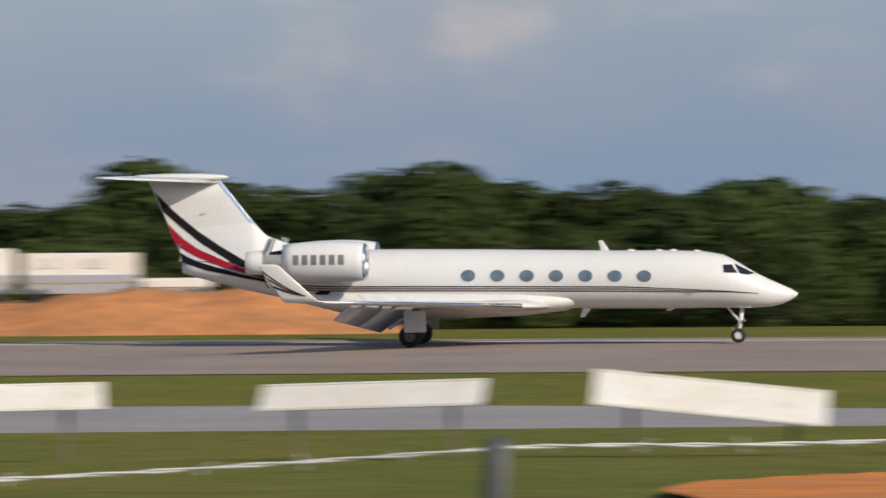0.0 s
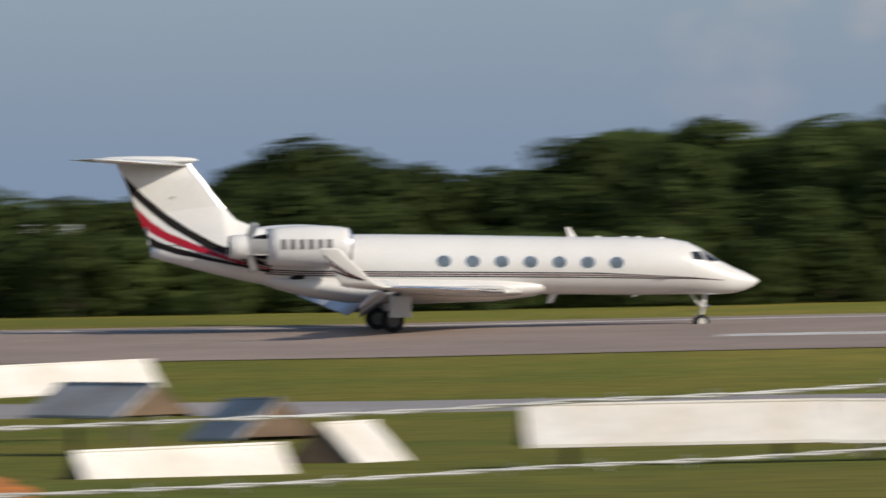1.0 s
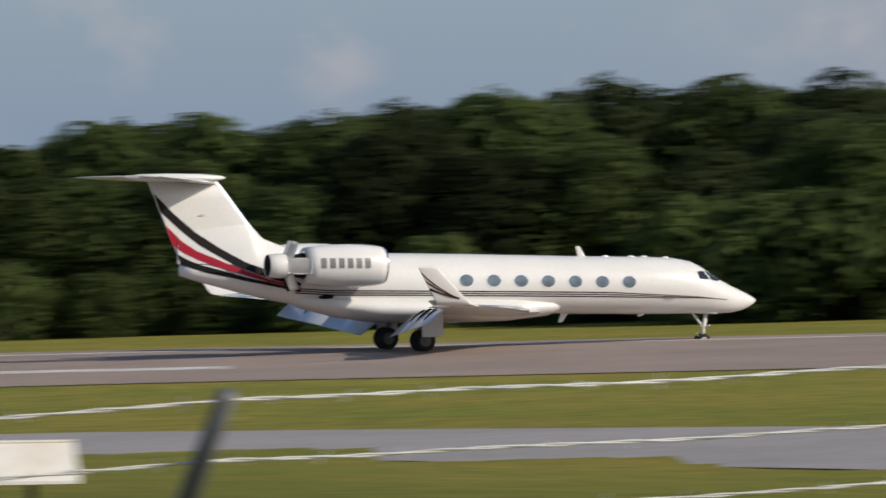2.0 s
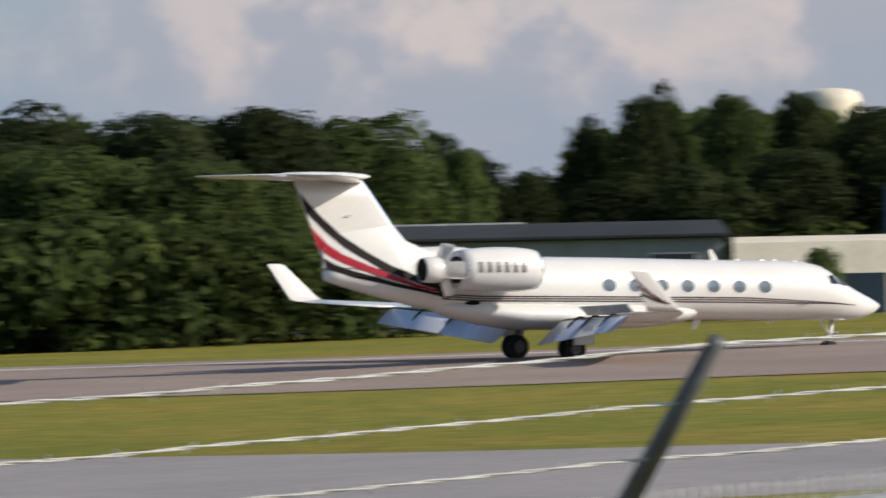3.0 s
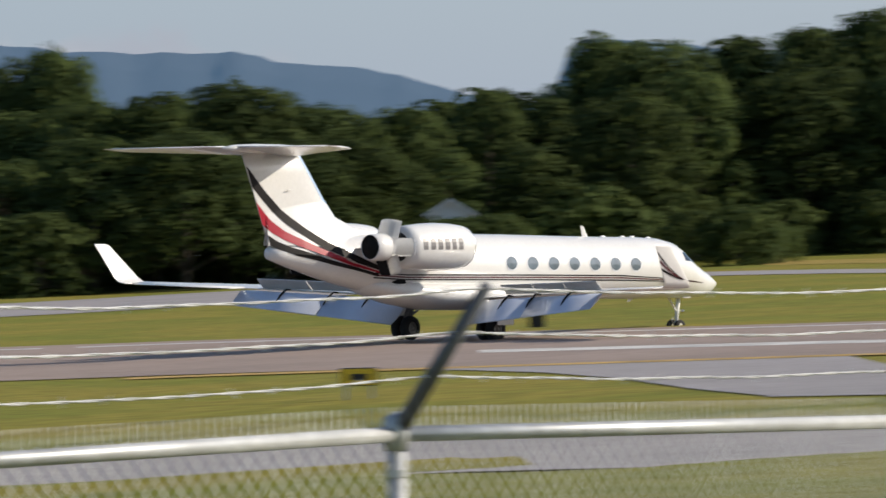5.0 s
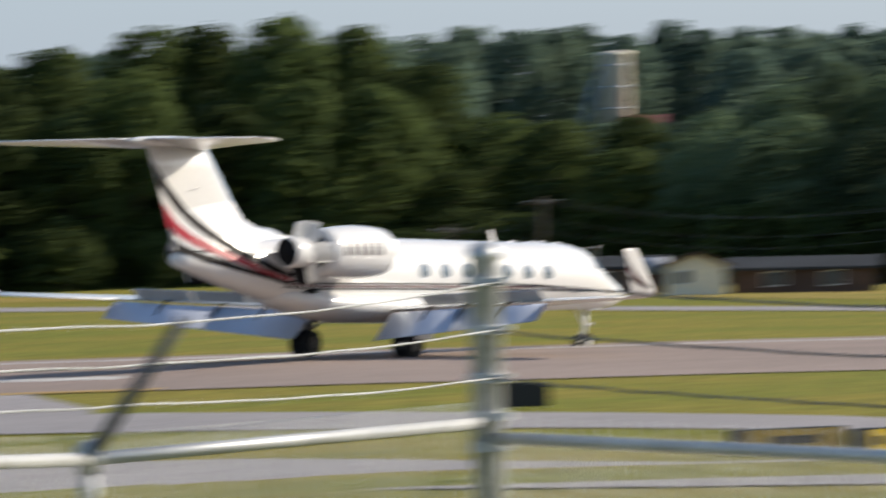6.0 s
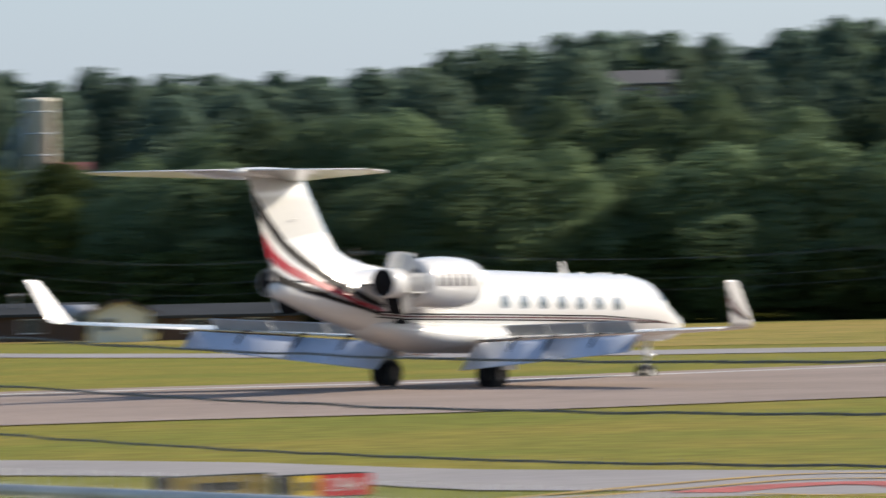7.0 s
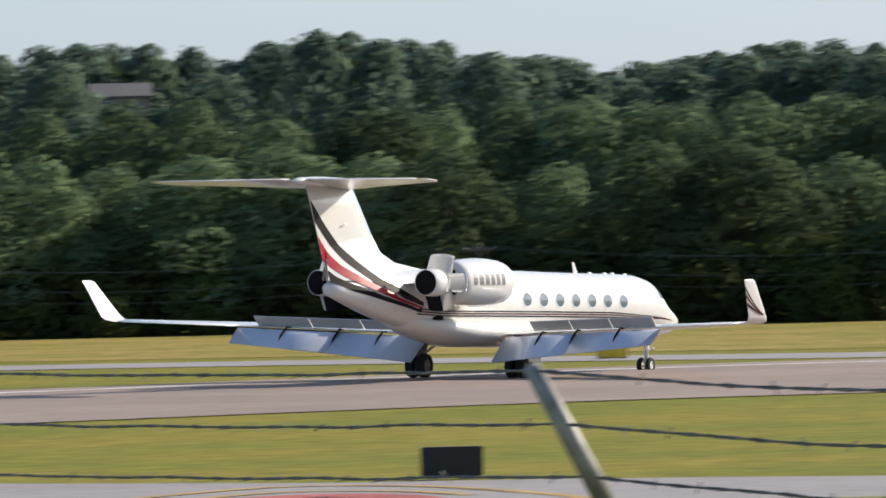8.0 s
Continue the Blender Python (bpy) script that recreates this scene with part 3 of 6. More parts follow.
        # reverser buckets, swung open and leaning forward
        for up in (1, -1):
            def bucket_at(k, a, lift):
                along, rad = 0.40 + 0.74 * k, (0.70 - 0.05 * k) + lift
                back = rad * math.cos(a) - 0.70
                lean = radians(20)
                return Vector((-6.28 + (along - 0.4) * math.sin(lean) - back * math.cos(lean), c[1] + rad * math.sin(a), c[2] + up * (along * math.cos(lean) + back * math.sin(lean))))
            bm = sheet([[bucket_at(i / 6, radians(-54 + 108 * j / 12), 0.0) for j in range(13)] for i in range(7)])
            bmesh.ops.solidify(bm, geom=bm.faces[:], thickness=0.05)
            bucket = part("reverser_bucket", bm, WHITE, nac, "opened white thrust reverser bucket", smooth=True)
            if up < 0:
                bm = sheet([[bucket_at(0.02 + 0.96 * i / 6, radians(s * (-53 + 70 * j / 10)), 0.056) for j in range(11)] for i in range(7)])
                # sooty black sheet also carries the shade on the lower bucket
                part("sooty_shade", bm, DARK, bucket, "sooty black face of the bucket, darkened for shade", smooth=True)
        part("air_scoop", lathe([(-0.34, 0.03), (-0.15, 0.1), (0.2, 0.13), (0.3, 0.1), (0.2, 0.03)], (-3.85, s * (hull_y(-3.85, 2.28) + 0.02), 2.28), n=12), DARK, root, "small dark air scoop", smooth=True)
        # registration as plain bars of its size
        for i in range(6):
            x = -4.86 + 0.385 * i
            rows = [[(xx, s * (2.32 + math.sqrt((lerp(-xx, (2.7, 3.4, 4.25, 4.9, 5.34), (0.88, 0.9, 0.875, 0.82, 0.755)) + 0.008) ** 2 - (z - 3.62) ** 2)), z) for z in (3.52, 3.66, 3.80, 3.94)] for xx in (x, x + 0.125, x + 0.25)]
            part("registration_bar", sheet(rows), LETTER, nac, "dark grey lettering bar")
    # cabin windows
    for s in (1, -1):
        for i in range(7):
            cx, cz = 2.37 + 1.243 * i, 2.97 - 0.016 * i
            for name, ra, rb, pr, m in (("window_frame", 0.37, 0.305, 0.006, GREYW), ("window_pane", 0.31, 0.25, 0.012, PANE)):
                pts = [(cx + ra * f * math.cos(a), cz + rb * f * math.sin(a)) for f in (1.0,) for a in (2 * math.pi * k / 24 for k in range(24))]
                bm = bmesh.new()
                mid = bm.verts.new((cx, s * (hull_y(cx, cz) + pr), cz))
                vs = [bm.verts.new((x, s * (hull_y(x, z) + pr), z)) for x, z in pts]
                for a, b in zip(vs, vs[1:] + vs[:1]):
                    bm.faces.new((mid, a, b))
                ob = part(name, bm, m, root if name == "window_frame" else holder)
                holder = ob
    # cockpit glazing
    for s in (1, -1):
        for corners in (((13.6, 3.38), (14.46, 2.93), (14.15, 2.89), (13.84, 2.95)), ((13.14, 3.32), (13.52, 3.33), (13.76, 2.97), (13.18, 2.99))):
            rows = []
            (ax, az), (bx, bz), (cx, cz), (dx, dz) = corners
            for i in range(7):
                k = i / 6
                row = []
                for j in range(7):
                    m = j / 6
                    x = (ax + (bx - ax) * k) * (1 - m) + (dx + (cx - dx) * k) * m
                    z = (az + (bz - az) * k) * (1 - m) + (dz + (cz - dz) * k) * m
                    row.append((x, s * (hull_y(x, z) + 0.012), z))
                rows.append(row)
            part("cockpit_pane", sheet(rows), COCKPIT, root, "dark cockpit window pane", smooth=True)
    # stripes along the hull, and the bands that sweep up over the tail
    for s in (1, -1):
        for z0, m in ((2.555, BLACK), (2.465, MAROON), (2.375, BLACK)):
            line = [(-5.2, z0 + 0.12), (-3.6, z0 + 0.03), (0.0, z0), (4.0, z0 - 0.04), (9.0, z0 - 0.10), (11.5, z0 - 0.14 - (z0 - 2.3) * 0.35), (13.3, 2.18 + (z0 - 2.375) * 0.25), (14.6, 2.09 + (z0 - 2.375) * 0.08)]
            part("hull_stripe", painted_band(line, [(x, z - lerp(x, (-5.2, 9.0, 14.6), (0.05, 0.048, 0.012))) for x, z in line], s, hull_y, n=70, across=2), m, root,
                 "thin black painted stripe" if m is BLACK else "thin dark maroon painted stripe")
        bands = (
            (BLACK, [(-11.15, 6.65), (-10.2, 5.72), (-9.3, 4.98), (-8.3, 4.32), (-7.3, 3.75), (-6.0, 3.25), (-5.0, 2.88)],
             [(-10.82, 5.84), (-10.0, 5.12), (-9.2, 4.48), (-8.4, 4.0), (-7.7, 3.58), (-6.1, 3.0), (-5.0, 2.74)]),
            (RED, [(-10.62, 5.3), (-9.9, 4.62), (-9.3, 4.22), (-8.5, 3.88), (-7.8, 3.58), (-6.4, 3.05), (-5.0, 2.71)],
             [(-10.3, 4.48), (-9.9, 4.17), (-9.3, 3.86), (-8.6, 3.6), (-7.9, 3.36), (-6.4, 2.93), (-5.0, 2.64)]),
            (BLACK, [(-10.1, 4.1), (-9.7, 3.85), (-9.2, 3.65), (-8.3, 3.4), (-7.5, 3.17), (-6.2, 2.88), (-5.0, 2.61)],
             [(-10.0, 3.66), (-9.6, 3.52), (-8.9, 3.3), (-8.1, 3.14), (-7.25, 2.95), (-6.2, 2.75), (-5.0, 2.5)]),
        )
        for m, up, low in bands:
            part("tail_band", painted_band(up, low, s, tail_y, 0.014, n=60, across=12), m, root, "sweeping black tail band" if m is BLACK else "sweeping red tail band")
    # small fittings
    for x, z, h, d in ((8.15, 3.93, 0.46, 1), (7.35, 1.54, -0.4, -1), (11.0, 1.52, -0.14, -1)):
        bm = loft([[(x + p[0], p[1], z + 0.0) for p in ((0.16, 0), (0.05, 0.03), (-0.2, 0), (0.05, -0.03))],
                   [(x - 0.22 * (1 if h > 0 else 1) + p[0] * 0.5, p[1] * 0.5, z + h) for p in ((0.16, 0), (0.05, 0.03), (-0.2, 0), (0.05, -0.03))]])
        part("blade_antenna", bm, WHITE, root)
    for x in (9.2, 10.4, 11.0, 12.0):
        part("roof_fitting", lathe([(-0.18, 0.02), (-0.08, 0.07), (0.08, 0.07), (0.18, 0.02)], (x, 0, lerp(x, HULL_X, HULL_C) + lerp(x, HULL_X, HULL_H) - 0.015), n=10), WHITE, root, smooth=True)
    for i in range(4):
        part("hull_vent", box(0.05, 0.02, 0.14, pose(11.55 + 0.12 * i, -hull_y(11.6, 2.2) - 0.004, 2.2)), LETTER, root)
    # undercarriage
    for s in (1, -1):
        gear = part("main_gear", tube([(0.25, s * 2.0, 1.6), (0.08, s * 2.15, 0.9), (0, s * 2.19, 0.44)], [0.17, 0.15, 0.12], 12), STRUT, root, smooth=True)
        part("side_brace", tube([(0.1, s * 2.15, 0.85), (0.2, s * 1.2, 1.5)], 0.05), STEEL, gear)
        part("axle", tube([(0, s * 1.85, 0.44), (0, s * 2.53, 0.44)], 0.06), STEEL, gear)
        part("gear_door", box(0.95, 0.05, 0.9, pose(0.25, s * 2.72, 1.08, 0, 0, 0), bevel=0.02), GREYW, gear, "pale gear door panel")
        for off in (-0.24, 0.24):
            make_wheel(0.47, 0.165, (0, s * 2.19 + off, 0.47), root)
    gear = part("nose_gear", tube([(13.95, 0, 1.7), (13.8, 0, 0.8), (13.74, 0, 0.3)], [0.09, 0.085, 0.06], 12), GEARW, root, smooth=True)
    part("drag_brace", tube([(13.75, 0, 0.95), (13.2, 0, 1.6)], 0.045), GEARW, gear)
    part("torque_link", tube([(13.8, 0, 0.85), (13.45, 0, 0.62), (13.72, 0, 0.35)], 0.03), STEEL, gear)
    part("axle", tube([(13.74, -0.27, 0.28), (13.74, 0.27, 0.28)], 0.04), STEEL, gear)
    for s in (1, -1):
        part("taxi_light", lathe([(-0.05, 0.03), (0.05, 0.09), (0.07, 0.085)], (13.95, s * 0.13, 0.95), n=12), CHROME, gear, "round chrome landing light", smooth=True)
        part("gear_door", box(0.5, 0.03, 0.2, pose(14.05, s * 0.3, 1.58, s * 12), bevel=0.01), WHITE, gear)
        make_wheel(0.31, 0.085, (13.74, s * 0.2, 0.31), root, GEARW)
    return root


WHEELS = []


def make_wheel(r, half, centre, root, rim=RIM):
    """A wheel turning about its own middle; the axle lies along y."""
    tyre_shape = [(-half, 0.55 * r), (-half, 0.78 * r), (-0.75 * half, 0.95 * r), (-0.3 * half, r), (0.3 * half, r), (0.75 * half, 0.95 * r), (half, 0.78 * r), (half, 0.55 * r)]
    w = part("wheel", lathe([(-half * 0.6, 0.56 * r), (half * 0.6, 0.56 * r)], (0, 0, 0), "y", 20), RIM, root, smooth=True)
    part("tyre", lathe(tyre_shape, (0, 0, 0), "y", 28, caps=False), TYRE, w, "black rubber tyre", smooth=True)
    for s in (1, -1):
        part("rim", lathe([(s * half * 0.62, 0.54 * r), (s * half * 0.8, 0.5 * r), (s * half * 0.5, 0.3 * r), (s * half * 0.9, 0.16 * r)], (0, 0, 0), "y", 18), rim, w, "pale metal rim", smooth=True)
    w.matrix_basis = Matrix.Translation(centre)
    WHEELS.append((w, Vector(centre), r))


business_jet = jet()

# seconds, x, y, ground height, bearing of the nose, bearing from the road, cant to the camber
ROLL_OUT = [
    (0, 17.73, 239.90, 0.080, 100.14, 4.23, -0.34),
    (0.1, 22.49, 239.07, 0.094, 99.63, 5.37, -0.35),
    (0.2, 27.22, 238.17, 0.108, 99.09, 6.52, -0.36),
    (0.3, 31.91, 237.17, 0.122, 98.58, 7.66, -0.37),
    (0.4, 36.58, 236.06, 0.136, 98.12, 8.81, -0.37),
    (0.5, 41.22, 234.82, 0.149, 97.80, 9.96, -0.37),
    (0.6, 46.01, 234.50, 0.165, 97.49, 11.10, -0.30),
    (0.7, 50.74, 233.79, 0.182, 97.21, 12.25, -0.14),
    (0.8, 55.43, 232.86, 0.198, 96.98, 13.39, 0.05),
    (0.9, 60.09, 231.93, 0.213, 96.87, 14.52, 0.23),
    (1, 64.76, 231.16, 0.229, 96.86, 15.65, 0.34),
    (1.1, 69.46, 230.54, 0.275, 96.51, 16.77, 0.44),
    (1.2, 74.13, 229.89, 0.323, 96.17, 17.87, 0.52),
    (1.3, 78.78, 229.20, 0.369, 95.89, 18.97, 0.60),
    (1.4, 83.41, 228.45, 0.416, 95.71, 20.06, 0.67),
    (1.5, 88.00, 227.60, 0.462, 95.67, 21.14, 0.72),
    (1.6, 92.17, 225.75, 0.521, 95.71, 22.21, 0.79),
    (1.7, 96.25, 223.81, 0.580, 95.75, 23.27, 0.84),
    (2, 106.06, 213.79, 0.751, 95.69, 26.39, 0.98),
    (2.25, 113.38, 205.42, 0.890, 95.55, 28.90, 1.09),
    (2.5, 119.98, 197.11, 1.041, 95.35, 31.33, 1.19),
    (2.8, 127.10, 187.40, 1.215, 94.98, 34.15, 1.31),
    (2.9, 129.97, 185.18, 1.272, 94.95, 35.06, 1.31),
    (3, 132.78, 182.98, 1.328, 94.91, 35.97, 1.31),
    (3.1, 135.81, 181.16, 1.386, 94.85, 36.86, 1.31),
    (3.2, 139.18, 179.82, 1.443, 94.74, 37.74, 1.28),
    (3.3, 143.06, 179.14, 1.500, 94.55, 38.61, 1.24),
    (3.4, 146.78, 178.25, 1.556, 94.33, 39.47, 1.19),
    (3.5, 150.08, 176.83, 1.612, 94.10, 40.32, 1.15),
    (3.6, 152.29, 174.19, 1.686, 94.00, 41.16, 1.11),
    (3.7, 154.04, 171.10, 1.760, 93.84, 42.00, 1.06),
    (3.8, 155.58, 167.86, 1.832, 93.68, 42.83, 1.01),
    (3.9, 157.16, 164.78, 1.905, 93.54, 43.64, 0.98),
    (4, 159.10, 162.15, 1.976, 93.46, 44.46, 0.97),
    (4.1, 160.90, 159.44, 2.003, 93.40, 45.26, 0.99),
    (4.2, 163.41, 157.48, 2.028, 93.48, 46.06, 1.02),
    (4.3, 166.15, 155.74, 2.052, 93.59, 46.85, 1.06),
    (4.4, 168.61, 153.75, 2.077, 93.65, 47.64, 1.10),
    (4.5, 170.26, 151.04, 2.102, 93.58, 48.42, 1.11),
    (4.6, 171.12, 147.69, 2.178, 93.44, 49.20, 1.11),
    (4.7, 171.88, 144.34, 2.252, 93.30, 49.98, 1.11),
    (5, 171.23, 132.42, 2.475, 94.06, 52.28, 1.10),
    (5.25, 170.32, 122.94, 2.658, 94.62, 54.18, 1.11),
    (5.5, 169.18, 113.92, 2.828, 95.14, 56.05, 1.10),
    (5.8, 167.67, 103.77, 3.028, 95.70, 58.25, 1.09),
    (5.9, 167.48, 100.76, 3.094, 96.12, 58.97, 1.09),
    (6, 167.29, 97.82, 3.159, 96.52, 59.68, 1.09),
    (6.1, 167.70, 95.34, 3.170, 96.90, 60.38, 1.13),
    (6.2, 168.97, 93.42, 3.180, 97.22, 61.06, 1.21),
    (6.3, 171.46, 92.19, 3.190, 97.44, 61.74, 1.30),
    (6.4, 173.65, 90.77, 3.200, 97.68, 62.40, 1.37),
    (6.5, 174.92, 88.86, 3.210, 97.98, 63.07, 1.40),
    (6.6, 175.98, 86.82, 3.214, 98.33, 63.74, 1.39),
    (6.7, 176.89, 84.70, 3.218, 98.73, 64.42, 1.36),
    (6.8, 177.69, 82.57, 3.222, 99.14, 65.08, 1.32),
    (6.9, 178.45, 80.46, 3.226, 99.53, 65.73, 1.29),
    (7, 179.22, 78.45, 3.230, 99.84, 66.36, 1.28),
    (7.1, 181.52, 77.17, 3.238, 100.16, 66.97, 1.30),
    (7.2, 183.87, 75.94, 3.246, 100.47, 67.56, 1.31),
    (7.3, 186.22, 74.72, 3.254, 100.76, 68.14, 1.32),
    (7.4, 188.55, 73.50, 3.262, 101.04, 68.70, 1.33),
    (7.5, 190.85, 72.25, 3.269, 101.30, 69.26, 1.33),
    (7.6, 193.45, 71.10, 3.272, 101.64, 69.82, 1.32),
    (7.7, 195.77, 69.86, 3.274, 101.95, 70.36, 1.29),
    (7.8, 197.95, 68.56, 3.276, 102.25, 70.90, 1.25),
    (7.9, 200.13, 67.26, 3.278, 102.55, 71.42, 1.20),
    (8, 202.47, 66.01, 3.280, 102.83, 71.94, 1.16),
]


# ---- trees ----
LEAF = mat("broad_leaves", (0.088, 0.118, 0.036), 0.85, 0, 0.3, 3, 3, second=(0.062, 0.09, 0.031), per_object=0.3, through_light=0.5, spec=0.08)
# leaf colour lowered to hold the shade of the trees behind the hangar
LEAF_SHADED = mat("shade_darkened_leaves", (0.046, 0.060, 0.024), 0.85, 0, 0.25, 3, 3, second=(0.034, 0.046, 0.020), per_object=0.3, through_light=0.5, spec=0.05)
# leaf colour paled and blued to carry haze and fill light
LEAF_HAZED = mat("haze_lit_vine_leaves", (0.170, 0.228, 0.118), 0.85, 0, 0.16, 4, 3, second=(0.124, 0.178, 0.102), per_object=0.45, through_light=0.6, spec=0.02)
# the distance haze is mixed into this paler, bluer leaf colour
LEAF_FAR = mat("hazed_hill_leaves", (0.168, 0.228, 0.158), 0.9, 0, 0.16, 14, 1, second=(0.124, 0.186, 0.142), through_light=0.6, spec=0.05)
BARK = mat("grey_brown_bark", (0.09, 0.07, 0.05), 0.9, 0, 0.3, 1, 9, bump=0.02, stretch=(1, 1, 0.3))

# bearing -> sight-line height of the skyline of trees
SKY_B = (-8, 0, 1, 1.44, 1.8, 2.3, 3.3, 3.8, 4.25, 4.8, 5.2, 6.9, 7.4, 8.0, 9.9, 11.1, 12.5, 13.7, 14.5, 14.9, 15.5, 17.3, 17.9, 18.7, 19.1, 20.8, 21.6, 22.6, 24.2,
         25.2, 26.7, 29.5, 31.2, 31.5, 32, 33.9, 34.5, 35.6, 36.2, 37.1, 38.5, 39.5, 40.5, 41.1, 41.7, 42.8, 43.7, 44.05, 44.4, 44.8, 45.2, 46.1, 47.6, 48, 48.4, 49, 49.7, 51.2, 52.2,
         52.8, 53.4, 54, 55.3, 57.2, 59.1, 61.5, 62.7, 65, 66.3, 67.2, 69, 69.4, 70.5, 71.6, 73.4, 75, 90)
SKY_E = (-30, -30, -56, 33, 36, -5, -39, 10, 35, 28, 0, -22, 15, -13, -32, -30, -53, -25, 24, 50, -5, 13, 82, 89, 60, 107, 88, 121, 160,
         119, 178, 195, 210, 168, 187, 185, 150, 98, 145, 207, 203, 190, 241, 193, 250, 226, 208, 255, 295, 250, 238, 272, 199, 290, 292, 225, 247, 192, 215,
         235, 208, 312, 278, 336, 350, 360, 360, 350, 369, 400, 419, 382, 430, 412, 360, 389, 380)
# skyline of the front of the wood where a hill rises behind
NEAR_B = (54, 54.3, 55.3, 56.3, 57.0, 57.8, 58.45, 59.0, 59.6, 60.0, 60.35, 60.7, 61.0, 61.8, 63.0, 63.6, 64.3, 65.4, 67, 69, 70.5, 73, 76, 90)
NEAR_E = (305, 320, 294, 330, 352, 386, 362, 398, 392, 360, 305, 240, 225, 212, 195, 245, 285, 262, 300, 310, 280, 300, 285, 300)


def leaf_cloud(rng, lobes, leaves, size):
    """Three-cornered leaves over the shells of several lobes: corners, and the outward lean of each leaf."""
    blades, leans = [], []
    for (cx, cy, cz, rx, rz) in lobes:
        n = int(leaves * 1.75 * (rx * rz) ** 0.9)
        d = rng.normal(size=(n, 3))
        d /= np.linalg.norm(d, axis=1)[:, None]
        d[:, 2] = np.where(d[:, 2] < -0.55, -d[:, 2], d[:, 2])
        k = rng.uniform(0.7, 1.06, n) ** 0.42
        # boughs swell and sink over the lobe
        for wave in rng.normal(scale=3.2, size=(4, 3)):
            k = k * (1 + 0.085 * np.sin(d @ wave + rng.uniform(0, 6.28)))
        p = np.array((cx, cy, cz)) + d * k[:, None] * np.array((rx, rx, rz))
        nrm = d + rng.normal(scale=0.25, size=(n, 3))
        nrm /= np.linalg.norm(nrm, axis=1)[:, None]
        ref = rng.normal(size=(n, 3))
        u = np.cross(nrm, ref)
        u /= np.linalg.norm(u, axis=1)[:, None]
        v = np.cross(nrm, u)
        s = size * 0.92 * rng.uniform(0.55, 1.3, n)[:, None]
        blades.append(np.stack([p - u * s, p + u * s * 0.55 - v * s * 0.75 + nrm * s * 0.15, p + u * s * 0.7 + v * s * 0.65], axis=1))
        lean = d + np.array((0, 0, 0.25)) + rng.normal(scale=0.3, size=(n, 3))
        leans.append(lean / np.linalg.norm(lean, axis=1)[:, None])
    return np.concatenate(blades), np.concatenate(leans)


def leaf_mesh(name, q, lean, material):
    me = bpy.data.meshes.new(name)
    n, corners = q.shape[:2]
    me.from_pydata(q.reshape(-1, 3).tolist(), [], np.arange(corners * n).reshape(-1, corners).tolist())
    me.shade_smooth()
    me.normals_split_custom_set_from_vertices(np.repeat(lean, corners, axis=0).tolist())
    me.materials.append(material)
    return me


def crown_lobes(rng, height, wide, low, big=1.0):
    """A heap of overlapping leafy lobes from near the ground to the top."""
    lobes = [(0, 0, height * 0.60, wide * 0.36, height * 0.34)]
    for i in range(int(rng.integers(17, 22) / big)):
        a = 2.4 * i + rng.uniform(-0.5, 0.5)
        k = low + (0.95 - low) * ((i + rng.uniform(0, 1)) * big / 21)
        spread = wide * 0.5 * math.sin(math.pi * min(0.97, max(0.2, 0.25 + 0.72 * (k - low) / (1 - low)))) ** 0.6
        r = rng.uniform(0.15, 0.25) * wide * big
        lobes.append((math.cos(a) * (spread - r * 0.55), math.sin(a) * (spread - r * 0.55), min(height * k, height - r * 0.9), r, r * rng.uniform(0.75, 1.05)))
    lobes.append((rng.uniform(-0.08, 0.08) * wide, rng.uniform(-0.08, 0.08) * wide, height * 0.85, wide * 0.25, height * 0.145))
    return lobes


def make_tree(seed, height, wide, low, label, name="tree", category="tree", leaf=LEAF, many=50, size=0.285, big=1.0):
    rng = np.random.default_rng(seed)
    root = thing(name, label, category, "trees along the field")
    lobes = crown_lobes(rng, height, wide, low, big)
    me = leaf_mesh("crown", *leaf_cloud(rng, lobes, many, size), leaf)
    crown = new("crown", me)
    crown.parent = root
    bm = tube([(0, 0, -0.4), (0.05, 0, height * 0.15), (0.1, 0.08, height * 0.45), (0.0, 0.1, height * 0.8)],
              [height * 0.028, height * 0.02, height * 0.014, height * 0.004], 9)
    for cx, cy, cz, rx, rz in lobes[1:9]:
        z0 = max(height * 0.12, cz - abs(cx) * 0.9 - 1.0)
        tube([(0.05, 0.04, z0), (cx * 0.45, cy * 0.45, (z0 + cz) / 2 + 0.2), (cx, cy, cz)], [height * 0.009, height * 0.006, height * 0.002], 5, bm)
    part("trunk", bm, BARK, root, smooth=True)
    return root


